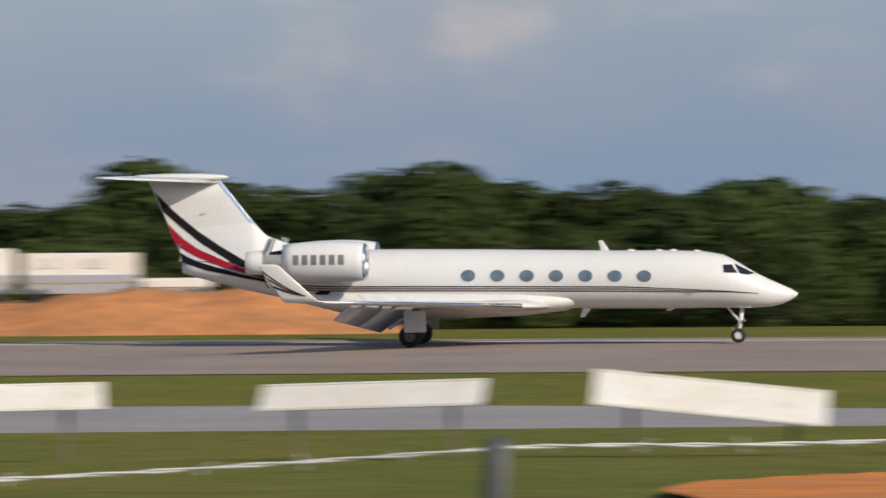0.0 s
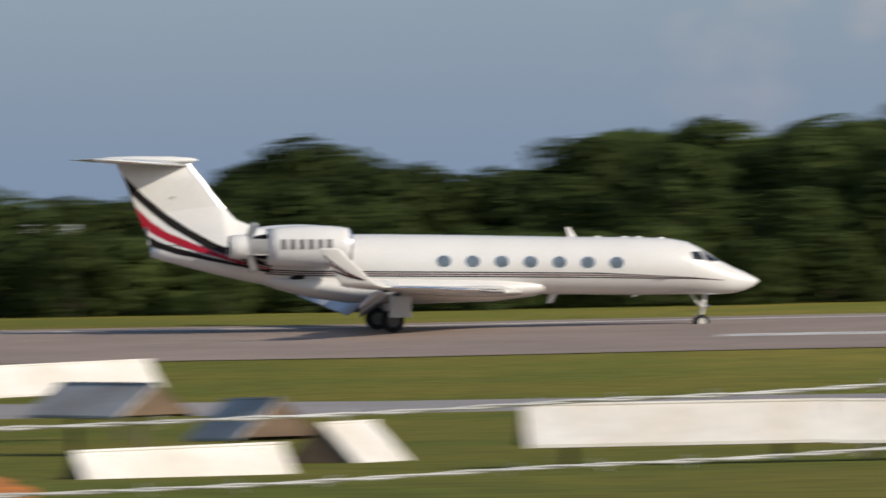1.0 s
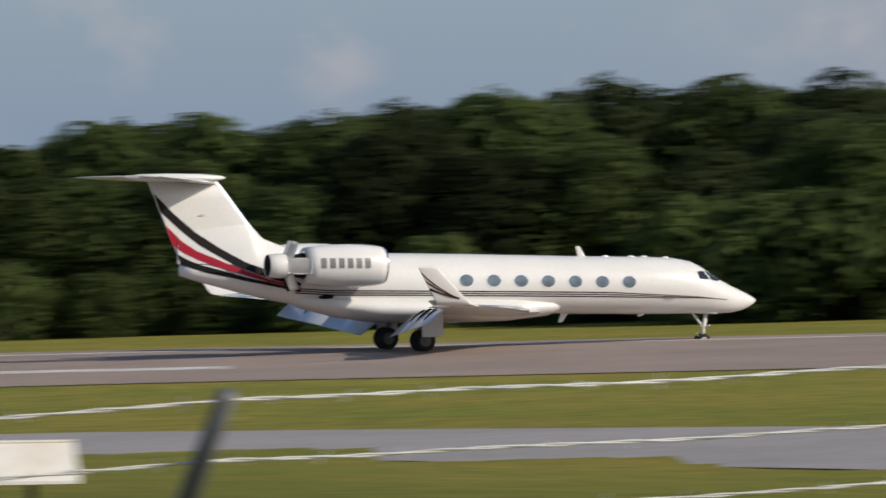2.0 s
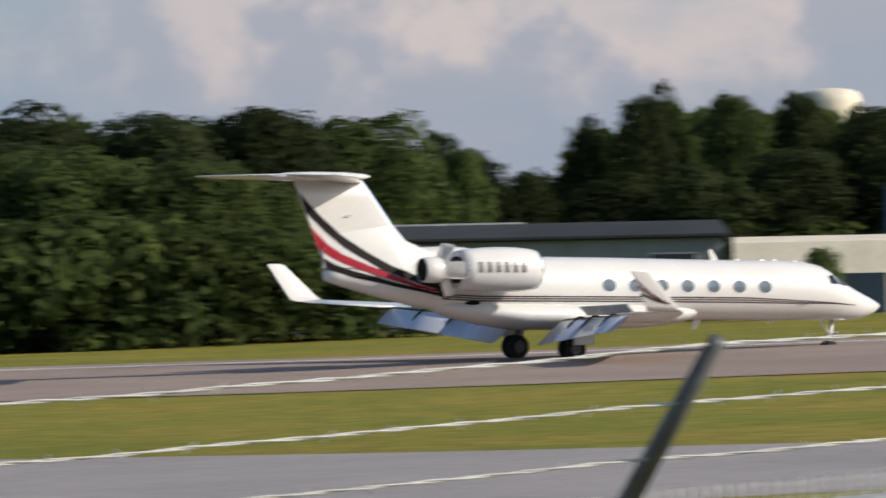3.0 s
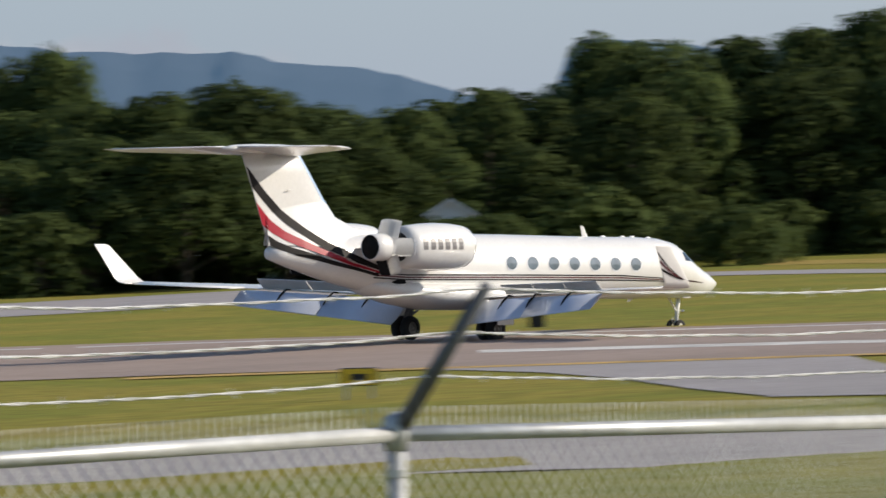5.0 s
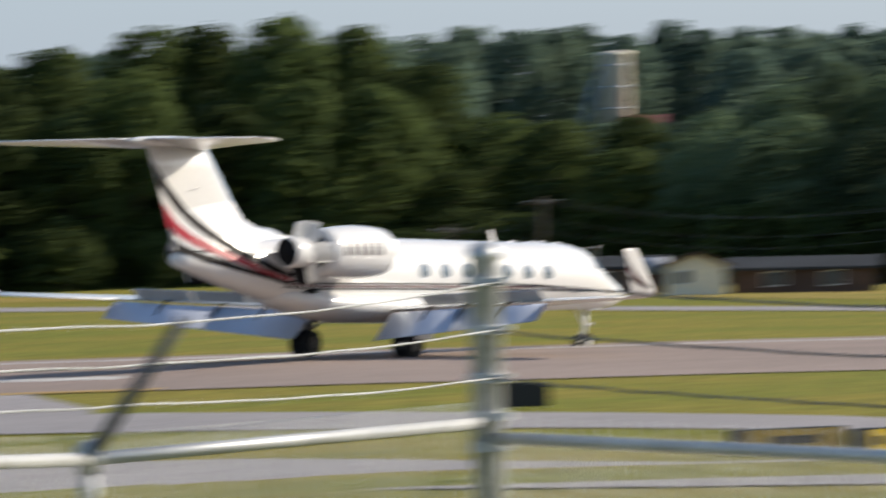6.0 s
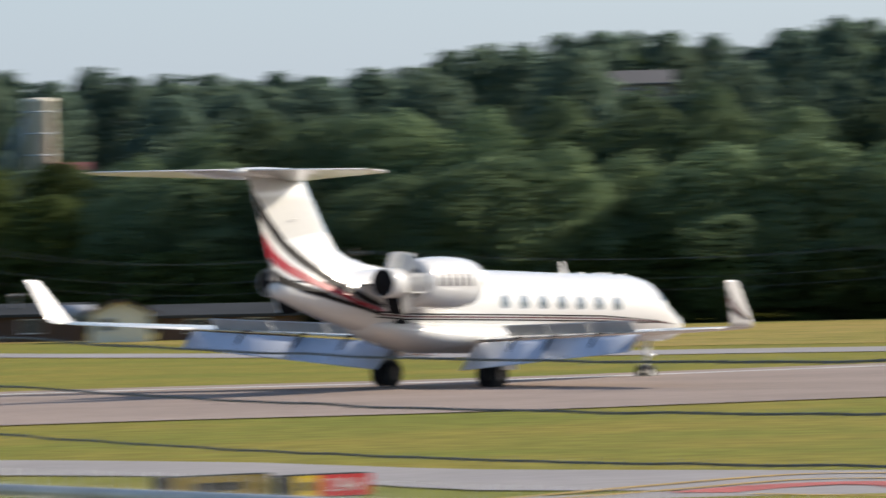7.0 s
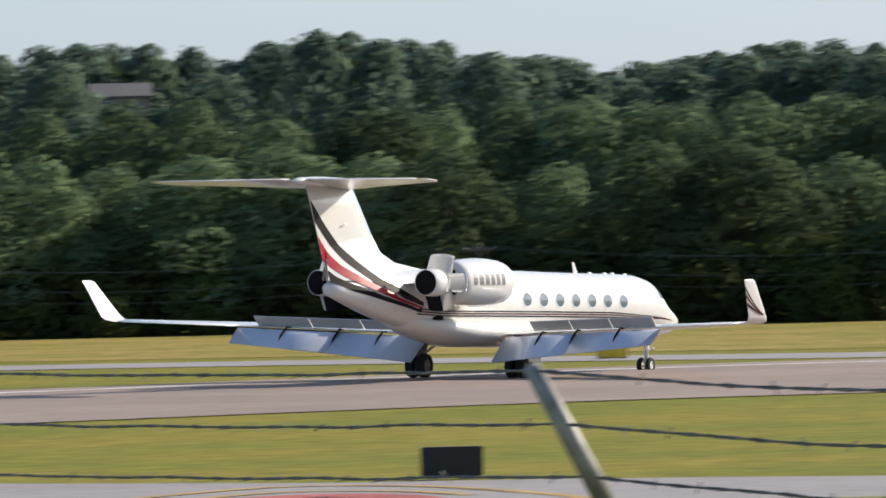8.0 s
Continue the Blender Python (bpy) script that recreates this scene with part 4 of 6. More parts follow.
def woods():
    rng = np.random.default_rng(11)
    kinds = [make_tree(1, 14, 9.5, 0.16, "broad green deciduous tree in full summer leaf"), make_tree(2, 14, 8.5, 0.12, "tall green deciduous tree in full summer leaf"),
             make_tree(3, 14, 11, 0.2, "wide-crowned green deciduous tree in leaf"), make_tree(4, 14, 7.5, 0.1, "narrow dark green tree in summer leaf"),
             make_tree(5, 14, 10, 0.12, "dense green deciduous tree at the wood's edge")]
    bushes = [make_tree(7, 5, 6.5, 0.02, "low leafy green bush before the wood", "bush", "bush"), make_tree(8, 5, 5.5, 0.04, "rounded leafy green bush before the wood", "bush", "bush", many=40, size=0.24)]
    hazed_vines = [make_tree(s, 14, w, 0.06, "vine-hung green tree at the wood's edge, paled for haze", leaf=LEAF_HAZED, many=74, size=0.24, big=1.1) for s, w in ((21, 9.5), (22, 11), (23, 8.5))]
    low_kinds = [make_tree(s, 14, w, 0.1, "low broad green tree at the wood's edge", many=22, size=0.44) for s, w in ((31, 10), (32, 12), (33, 8.5))]
    dark = [make_tree(s, 14, w, 0.1, "green tree in dense summer leaf, darkened for shade", leaf=LEAF_SHADED) for s, w in ((41, 9.5), (42, 8.5), (43, 11))]
    used = set()

    def put(kind, full, b, r, top, squash=1.0):
        z = ground_z(b, r)
        h = max(2.0, EYE[2] + r * top / 10000 - z)
        s = h / full
        m = Matrix.Translation(place(b, r, z - 0.15)) @ Matrix.Rotation(rng.uniform(0, 6.28), 4, "Z") @ Matrix.Diagonal((s * squash, s * squash, s, 1))
        if kind.name in used:
            copy_thing(kind, m @ Matrix.Diagonal((1 / kind.scale.x, 1 / kind.scale.y, 1 / kind.scale.z, 1)))
        else:
            used.add(kind.name)
            kind.matrix_basis = m

    def skyline(b, near):
        if b > 54 and near:
            return lerp(b, NEAR_B, NEAR_E)
        return lerp(b, SKY_B, SKY_E)

    for back, low, high, gap in ((17, -14, 14, 5.4), (6, -120, -35, 6.2), (29, -32, -4, 5.0)):
        b = -1.2
        while b < (77.2 if back < 25 else 53):
            r = lerp(b, WOOD_B, WOOD_R) + back + rng.uniform(-3, 3)
            top = skyline(b, True) + rng.uniform(low, high)
            if back > 25 and b < 22:
                top -= 22
            if 35.45 < b < 36.1:
                top = min(top, 75)
            if 39 < b < 49:
                top = min(skyline(b - 0.35, True), top, skyline(b + 0.35, True)) - 16
            h = EYE[2] + r * top / 10000 - ground_z(b, r)
            if not (33.4 < b < 36 and back < 10):
                put(hazed_vines[int(rng.integers(3))] if b > 63.2 else low_kinds[int(rng.integers(3))] if b < 17 else dark[int(rng.integers(3))] if 38 < b < 47.4 or (26 < b < 38 and int(b * 97) % 5 < 3) else kinds[int(rng.integers(5))], 13.3, b, r, top, (0.5 if 34.6 < b < 39.4 and back > 10 else 1.0) * min(1.5, max(0.8, 14.0 / max(6.0, h))))
            b += math.degrees(gap * (0.68 if b < 17 else 1.0) * rng.uniform(0.75, 1.3) / r)
    b = -1.2
    while b < 77.2:
        r = lerp(b, WOOD_B, WOOD_R) - rng.uniform(0, 5)
        if not 33.0 < b < 53.6 and not 60.6 < b < 65.2 and b > 4:
            e = (EYE[2] - ground_z(b, r)) / r * 10000
            put(bushes[int(rng.integers(2))], 5.2, b, r, -e + 10000 / r * rng.uniform(2.0, 5.5))
        b += math.degrees(rng.uniform(4.5, 9.0) / r)
    b = -1.2
    while b < 77.2:
        r = lerp(b, WOOD_B, WOOD_R) + rng.uniform(0, 6)
        e = (EYE[2] - ground_z(b, r)) / r * 10000
        if not 48.5 < b < 53.6:
            put(bushes[int(rng.integers(2))], 5.2, b, r, -e + 10000 / r * rng.uniform(3.2, 5.2) * (1.3 if b > 36 else 1.0), 1.25)
        b += math.degrees(rng.uniform(3.2, 5.5) / r)
    for b, r, top in ((29.6, 287, 10), (30.3, 286, 30), (31.0, 285, 22), (31.7, 286, 35), (32.4, 285, 20), (33.1, 287, 8), (33.8, 288, -10), (34.3, 290, -30)):
        put(bushes[int(rng.integers(2))], 5.2, b, r, top, 1.1)
    for b, r, top in ((30.6, 293, 125), (31.2, 291, 132), (31.8, 292, 110), (32.5, 291, 100), (33.0, 293, 80), (33.6, 296, 40)):
        put(kinds[(0, 2, 4)[int(b * 10) % 3]], 13.3, b, r, top, 1.1)
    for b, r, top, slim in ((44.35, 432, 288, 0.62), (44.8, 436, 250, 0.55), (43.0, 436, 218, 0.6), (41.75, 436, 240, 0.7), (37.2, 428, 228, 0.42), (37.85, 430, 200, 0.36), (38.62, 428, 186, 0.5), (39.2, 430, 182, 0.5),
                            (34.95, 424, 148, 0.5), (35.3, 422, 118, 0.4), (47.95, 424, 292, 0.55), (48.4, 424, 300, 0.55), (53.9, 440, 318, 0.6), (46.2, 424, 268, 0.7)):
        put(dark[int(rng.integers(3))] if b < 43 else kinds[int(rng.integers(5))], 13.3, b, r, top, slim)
    put(bushes[0], 5.2, 38.8, 299, -56, 0.55)
    for i in range(9):
        put(bushes[i % 2], 5.2, 40.3 + 0.22 * i, 318 + 0.4 * (i % 3), -98 - 7 * (i % 4) - 1.5 * i, 0.75)
    for b, r, top in ((54.2, 402, -8), (54.75, 400, 24), (55.3, 400, 26), (55.7, 404, -12), (51.9, 388, 10), (52.35, 387, 16), (52.8, 389, 20), (40.6, 318, -118), (41.4, 318, -122), (41.9, 319, -128)):
        put(bushes[int(rng.integers(2))], 5.2, b, r, top)


def hill_woods():
    """The wooded hill behind, one mass of far leaves."""
    rng = np.random.default_rng(5)
    kinds = [leaf_cloud(rng, crown_lobes(rng, 14, w, 0.1, 1.1), 27, 0.40) for w in (9, 11, 8)]
    out, leans = [], []
    for r0, drop in ((610, 44), (660, 14), (720, 0), (745, 36)):
        b = 59.8 if drop == 36 else 53.5
        while b < (64.5 if drop in (44, 36) else 77.2):
            r = r0 + rng.uniform(-12, 12)
            top = lerp(b, SKY_B, SKY_E) - drop + rng.uniform(-4, 16)
            if 61.0 < b < 63.6 and r0 < 690:
                top = min(top, 205)
            if 67.95 < b < 68.95 and r0 < 700:
                top = min(top, 312)
            h = EYE[2] + r * top / 10000 - ground_z(b, r)
            if h > 4:
                shape, lean = kinds[int(rng.integers(3))]
                q = shape * np.array((min(1.4, 14 / h) * h / 14, min(1.4, 14 / h) * h / 14, h / 13.4))
                a = rng.uniform(0, 6.28)
                rot = np.array(((math.cos(a), -math.sin(a), 0), (math.sin(a), math.cos(a), 0), (0, 0, 1)))
                leans.append(lean @ rot.T)
                out.append(q @ rot.T + np.array(place(b, r, ground_z(b, r))))
            b += math.degrees((5.6 if drop else 4.6) * rng.uniform(0.8, 1.3) / r)
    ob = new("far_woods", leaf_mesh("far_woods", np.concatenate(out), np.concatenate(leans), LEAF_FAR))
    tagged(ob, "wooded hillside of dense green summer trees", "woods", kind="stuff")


def thicket():
    """Dense dark growth inside the woods, behind the trees of the edge."""
    rng = np.random.default_rng(9)
    out, leans = [], []
    for b0, b1, deep, many, drop in ((-2.0, 54.0, 38, 21000, 30), (54.0, 77.5, 40, 7000, 60), (53.5, 77.5, 320, 9000, 30)):
        for b in rng.uniform(b0, b1, many):
            r = lerp(b, WOOD_B, WOOD_R) + deep + rng.uniform(-4, 4)
            z0, top = ground_z(b, r), EYE[2] + r * ((lerp(b, NEAR_B, NEAR_E) if b > 54 and deep < 100 else lerp(b, SKY_B, SKY_E)) - drop) / 10000
            if 61.0 < b < 63.6 and deep > 100:
                top = min(top, EYE[2] + r * 0.0195)
            if 35.3 < b < 36.2:
                top = min(top, EYE[2] + r * 0.0045)
            if top > z0 + 1:
                c = np.array(place(b, r, z0 + (top - z0) * rng.uniform(0, 1)))
                u = np.array(place(b + 90 + rng.uniform(-50, 50), 1.0, rng.uniform(-0.4, 0.4)))
                v = np.array((rng.uniform(-0.4, 0.4), rng.uniform(-0.4, 0.4), 1.0))
                k = rng.uniform(0.6, 1.2)
                out.append([c - u * k, c - v * k * 0.8, c + u * k, c + v * k * 0.8])
                leans.append(-np.array(place(b, 1.0, -0.3)) + rng.normal(scale=0.3, size=3))
    leans = np.array(leans)
    ob = new("thicket", leaf_mesh("thicket", np.array(out), leans / np.linalg.norm(leans, axis=1)[:, None], LEAF))
    tagged(ob, "dense dark green growth inside the wood", "undergrowth", kind="stuff")


woods()
hill_woods()
thicket()


# ---- far hills, buildings beyond the runway ----
HILL = bpy.data.materials.new("haze_glow_mountain")
HILL.use_nodes = True
_b = HILL.node_tree.nodes["Principled BSDF"]
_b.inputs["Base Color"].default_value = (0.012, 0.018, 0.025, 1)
_b.inputs["Roughness"].default_value = 1.0
_n = HILL.node_tree.nodes.new("ShaderNodeTexNoise")
_n.inputs["Scale"].default_value, _n.inputs["Detail"].default_value = 0.004, 6.0
_r = HILL.node_tree.nodes.new("ShaderNodeMixRGB")
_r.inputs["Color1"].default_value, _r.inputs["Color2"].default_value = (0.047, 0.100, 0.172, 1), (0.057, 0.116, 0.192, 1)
_c = HILL.node_tree.nodes.new("ShaderNodeTexCoord")
HILL.node_tree.links.new(_c.outputs["Object"], _n.inputs["Vector"])
HILL.node_tree.links.new(_n.outputs["Fac"], _r.inputs["Fac"])
# blue haze is put in as a weak glow of the ridge itself
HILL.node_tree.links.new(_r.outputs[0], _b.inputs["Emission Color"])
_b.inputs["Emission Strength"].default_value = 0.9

BLUE = mat("blue_corrugated_cladding", (0.05, 0.10, 0.19), 0.5, 0, 0.12, 3, 5, stretch=(8, 1, 0.3))
BLUE_DARK = mat("dark_blue_door_cladding", (0.036, 0.07, 0.13), 0.5, 0, 0.12, 3, 5, stretch=(8, 1, 0.3))
# navy lowered towards black for the shade under the roof overhang
NAVY = mat("shaded_navy_wall", (0.013, 0.022, 0.038), 0.6, 0, 0.12, 3, 5)
WALLW = mat("white_metal_wall", (0.335, 0.35, 0.39), 0.6, 0, 0.06, 3, 4, stretch=(6, 1, 0.3))
SAGE = mat("grey_green_metal_wall", (0.20, 0.235, 0.23), 0.6, 0, 0.1, 4, 5, stretch=(6, 1, 0.3))
ROOF = mat("dark_grey_metal_roof", (0.042, 0.046, 0.05), 0.85, 0.0, 0.15, 4, 2, spec=0.2)
PALE_ROOF = mat("pale_weathered_roof_edge", (0.60, 0.60, 0.58), 0.5, 0, 0.1, 3, 4)
CREAM = mat("cream_painted_metal", (0.82, 0.74, 0.58), 0.6, 0, 0.08, 2, 5)
GLASSY = mat("dark_window_glass", (0.02, 0.03, 0.04), 0.08, 0, 0.1, 1, 3, spec=0.8)
BRICKY = mat("brown_brick_wall", (0.10, 0.062, 0.045), 0.9, 0, 0.2, 2, 6)
CLAY = mat("bare_red_clay", (0.66, 0.23, 0.055), 0.95, 0, 0.2, 3, 1.2, second=(0.50, 0.21, 0.08), spec=0.05)
BANK = mat("dull_clay_earth", (0.60, 0.25, 0.10), 0.95, 0, 0.2, 7, 0.8, second=(0.42, 0.2, 0.09), spec=0.05)
OLD_ARM = mat("stained_galvanised_steel", (0.36, 0.35, 0.33), 0.6, 0.2, 0.3, 0.15, 20)
# wire colour darkened for the strands seen against the sun
WIRE_BACKLIT = mat("backlit_dark_wire", (0.16, 0.16, 0.16), 0.6, 0.2, 0.15, 0.5, 40)
POST_GREY = mat("galvanised_steel", (0.55, 0.56, 0.56), 0.45, 0.35, 0.15, 0.4, 30)
ARM = mat("dark_grey_steel", (0.13, 0.135, 0.145), 0.6, 0.3, 0.2, 0.3, 30)
WIRE = mat("galvanised_wire", (0.66, 0.66, 0.64), 0.45, 0.2, 0.15, 0.5, 40)
PANELW = mat("white_weathered_panel", (0.72, 0.70, 0.665), 0.6, 0, 0.08, 1.2, 6, second=(0.64, 0.59, 0.52))
# greyed copy of the white panel, for faces turned from the sun
PANEL_SHADED = mat("shaded_weathered_panel", (0.43, 0.42, 0.415), 0.75, 0, 0.14, 1.2, 6, second=(0.33, 0.31, 0.29), spec=0.25)
BOARD = mat("brown_board_backing", (0.19, 0.13, 0.085), 0.9, 0, 0.25, 0.5, 8)
WOOD = mat("weathered_grey_wood", (0.16, 0.13, 0.10), 0.9, 0, 0.25, 0.6, 10, bump=0.01, stretch=(6, 6, 0.6))
SIGN_BLACK = mat("matt_black_sign_box", (0.015, 0.015, 0.016), 0.6, 0, 0.15, 1, 8)
SIGN_YELLOW = mat("sign_yellow", (0.72, 0.48, 0.02), 0.5, 0, 0.08, 1, 8)
SIGN_OLIVE = mat("faded_sign_yellow", (0.24, 0.165, 0.02), 0.6, 0, 0.3, 0.3, 6)
SIGN_RED = mat("sign_red", (0.66, 0.03, 0.035), 0.5, 0, 0.08, 1, 8)
SIGN_WHITE = mat("sign_white", (0.8, 0.8, 0.8), 0.5, 0, 0.05, 1, 8)
YELLOW_LINE = mat("worn_yellow_line_paint", (0.52, 0.33, 0.08), 0.8, 0, 0.2, 2, 3)
RED_LINE = mat("worn_red_line_paint", (0.45, 0.10, 0.08), 0.8, 0, 0.2, 2, 3)
GREEN_WALL = mat("dark_green_board", (0.015, 0.06, 0.035), 0.6, 0, 0.1, 2, 6)


def mountain():
    bs = (41.0, 44.5, 45.09, 46.29, 47.1, 47.61, 48.41, 49.27, 50.13, 50.47, 50.64, 51.44, 52.07, 52.58, 53.36, 53.6, 54.1, 55.3, 57.0, 62.0)
    es = (100, 175, 264, 293, 334, 337, 319, 312, 310, 304, 289, 280, 253, 226, 205, 318, 320, 294, 220, 120)
    rows = []
    for i in range(150):
        b = 41 + 21 * i / 149
        e = lerp(b, bs, es) + 2.5 * noise.noise((b * 9, 0, 0))
        top = EYE[2] + 3600 * e / 10000
        rows.append([place(b, 2900 + 700 * k + 60 * noise.noise((b * 3, k * 4, 1)), -5 + (top + 5) * (k ** 0.8)) for k in (0, 0.3, 0.6, 0.85, 1.0)]
                    + [place(b, 4300, -5)])
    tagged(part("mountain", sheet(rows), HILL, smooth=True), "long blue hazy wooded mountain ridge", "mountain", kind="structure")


def local(b, r, turn=0.0):
    """Axes of a building: x to the right as seen from the road, y away, standing on the ground."""
    p = on_ground(b, r, -0.1)
    return Matrix.Translation(p) @ Matrix.Rotation(radians(-b + turn), 4, "Z")


def gable_roof(w, d, eave, rise, over=0.4, thick=0.18):
    """Ridge along y."""
    bm = bmesh.new()
    for s in (1, -1):
        a = [(-s * 0.0, -over, eave + rise), (s * (w / 2 + over), -over, eave - over * rise / (w / 2)),
             (s * (w / 2 + over), -over, eave - over * rise / (w / 2) - thick), (0, -over, eave + rise - thick)]
        loft([a, [(x, d + over, z) for x, y, z in a]], bm=bm)
    return bm


def walled(name, label, category, m, w, d, h, wall, roof, rise=0.0, gable="x"):
    """A plain building of four walls and a roof; x in 0..w, y in 0..d."""
    root = thing(name, label, category)
    root.matrix_basis = m
    t = 0.2
    for nm, sx, sy, x, y in (("wall", w, t, w / 2, t / 2), ("wall", w, t, w / 2, d - t / 2), ("wall", t, d - 2 * t, t / 2, d / 2), ("wall", t, d - 2 * t, w - t / 2, d / 2)):
        part(nm, box(sx, sy, h, pose(x, y, h / 2)), wall, root)
    if rise and gable == "y":
        bm = gable_roof(w, d, h, rise)
        bmesh.ops.translate(bm, verts=bm.verts[:], vec=(w / 2, 0, 0))
        part("roof", bm, roof, root)
        for y in (0.1, d - 0.1):
            g = loft([[(0, y - 0.09, h), (w, y - 0.09, h), (w / 2, y - 0.09, h + rise - 0.19)], [(0, y + 0.09, h), (w, y + 0.09, h), (w / 2, y + 0.09, h + rise - 0.19)]])
            part("gable", g, wall, root)
    elif rise:
        bm = gable_roof(d, w, h, rise)
        bmesh.ops.rotate(bm, verts=bm.verts[:], cent=(0, 0, 0), matrix=Matrix.Rotation(radians(-90), 3, "Z"))
        bmesh.ops.translate(bm, verts=bm.verts[:], vec=(0, d / 2, 0))
        part("roof", bm, roof, root)
        for x in (0.1, w - 0.1):
            g = loft([[(x - 0.09, 0, h), (x - 0.09, d, h), (x - 0.09, d / 2, h + rise - 0.19)], [(x + 0.09, 0, h), (x + 0.09, d, h), (x + 0.09, d / 2, h + rise - 0.19)]])
            part("gable", g, wall, root)
    else:
        part("roof", box(w + 0.6, d + 0.6, 0.3, pose(w / 2, d / 2, h + 0.15), bevel=0.04), roof, root)
    return root


def fit_window(root, x, z, w, h, y=-0.03):
    f = part("window", box(w + 0.16, 0.1, h + 0.16, pose(x, y, z)), PALE_ROOF, root)
    part("pane", box(w, 0.06, h, pose(x, y - 0.04, z)), GLASSY, f)


def buildings():
    # blue hangar, its corner towards the field
    m = local(43.5, 352, 0) @ Matrix.Rotation(radians(-16), 4, "Z") @ Matrix.Translation((-26.4, 0, 0))
    h = walled("hangar", "large blue metal aircraft hangar with sliding doors", "hangar", m, 26.4, 30, 7.0, BLUE, ROOF, 0.9, "y")
    for i in range(6):
        d = part("hangar_door", box(3.0, 0.14, 5.3, pose(6.2 + 3.05 * i, -0.1 - 0.06 * (i % 2), 2.7)), BLUE_DARK, h, "dark blue sliding door leaf")
        part("door_rail", box(0.08, 0.06, 5.1, pose(6.2 + 3.05 * i - 1.4, -0.22, 2.7)), BLUE, d)
    part("door_header", box(19.4, 0.3, 0.4, pose(13.9, -0.16, 5.65)), BLUE_DARK, h)
    part("side_cladding", box(0.12, 30.2, 7.05, pose(26.5, 15, 3.6)), WALLW, h, "white clad side wall")
    for i in range(14):
        part("cladding_rib", box(0.05, 0.12, 6.9, pose(26.58, 1.5 + 2.1 * i, 3.6)), WALLW, h)
    part("ridge_cap", box(0.8, 30.4, 0.16, pose(13.2, 15, 7.95)), PALE_ROOF, h, "pale ridge cap")
    a = walled("annex", "low flat-roofed dark blue annex building", "building", local(43.45, 341), 23.4, 9, 2.75, NAVY, ROOF)
    part("roller_door", box(4.6, 0.12, 2.4, pose(20.6, -0.08, 1.25)), WALLW, a, "white roller door")
    for i in range(5):
        part("slat", box(4.5, 0.03, 0.05, pose(20.6, -0.15, 0.4 + 0.45 * i)), PALE_ROOF, a)
    # flat dark panels stand for the deeper shade along the front
    for x in (3.0, 6.4, 9.8, 13.0):
        part("shade_panel", box(2.6, 0.08, 2.1, pose(x, -0.05, 1.1)), ROOF, a, "flat dark panel standing for shade on the front")
    part("roof_edge", box(23.9, 0.12, 0.16, pose(11.7, -0.36, 2.9)), PALE_ROOF, a, "pale roof edge")
    # sage workshop with a pale lean-to
    m = local(33.4, 306)
    w = walled("workshop", "long low grey-green metal workshop with shallow dark roof", "building", m, 23.6, 14, 5.2, SAGE, ROOF, 0.75, "x")
    part("roof_edge", box(24.0, 0.16, 0.14, pose(11.8, -0.48, 5.16)), ROOF, w)
    # pale strip added as the highlight along part of the ridge
    part("ridge_cap", box(11.0, 0.5, 0.1, pose(7.6, 7.0, 5.98)), PALE_ROOF, w, "pale strip standing for the ridge highlight")
    for x in (2.5, 7.5, 20.9):
        fit_window(w, x, 3.6, 2.4, 1.1)
        fit_window(w, x - 0.2, 1.3, 2.0, 0.6)
    part("door", box(1.0, 0.08, 2.1, pose(11.0, -0.05, 1.1)), PALE_ROOF, w)
    c = thing("lean_to", "open cream-roofed lean-to shelter beside the workshop", "shelter")
    c.matrix_basis = local(37.95, 304)
    part("roof", loft([[(-0.2, 0.3, 4.1), (8.4, 0.3, 4.1), (8.4, 0.3, 4.22), (-0.2, 0.3, 4.22)], [(-0.2, 7, 4.4), (8.4, 7, 4.4), (8.4, 7, 4.52), (-0.2, 7, 4.52)]]), CREAM, c)
    part("roof_slope", loft([[(-0.2, -0.5, 2.5), (8.4, -0.5, 2.5), (8.4, -0.4, 2.5), (-0.2, -0.4, 2.5)], [(-0.2, 0.2, 4.2), (8.4, 0.2, 4.2), (8.4, 0.3, 4.2), (-0.2, 0.3, 4.2)]]), CREAM, c)
    part("back_wall", box(8.2, 0.2, 4.0, pose(4.1, 6.8, 2.0)), BLUE_DARK, c)
    for x in (0.1, 2.8, 5.5, 8.1):
        part("post", box(0.18, 0.18, 2.6, pose(x, -0.3, 1.3)), CREAM, c)
    # parked car under the hangar
    make_car(local(40.4, 330, -8), "silver parked car in front of the hangar")
    make_car(local(39.0, 322, 10), "silver parked car beside the shelter")
    # water tank on its column
    t = thing("water_tower", "pale cream domed water tower above the trees", "water tower")
    t.matrix_basis = Matrix.Translation(place(38.94, 900, -4.5))
    part("column", lathe([(0, 2.2), (2, 1.5), (24, 1.5)], (0, 0, 0), "z", 18), CREAM, t, smooth=True)
    part("tank", lathe([(22.5, 1.5), (24.5, 3.9), (26.5, 4.65), (29.2, 4.65), (30.3, 4.3), (30.9, 3.4), (31.2, 1.8), (31.3, 0.1)], (0, 0, 0), "z", 28), CREAM, t, smooth=True)
    # round tower with a chute on the hill
    t = thing("silo", "tall round cream concrete silo on the wooded hill", "silo")
    t.matrix_basis = Matrix.Translation(place(62.37, 680, 6))
    part("drum", lathe([(0, 1.78), (23.2, 1.78), (23.3, 1.9), (23.6, 1.9), (23.75, 1.6), (23.9, 0.1)], (0, 0, 0), "z", 28), CREAM, t, smooth=True)
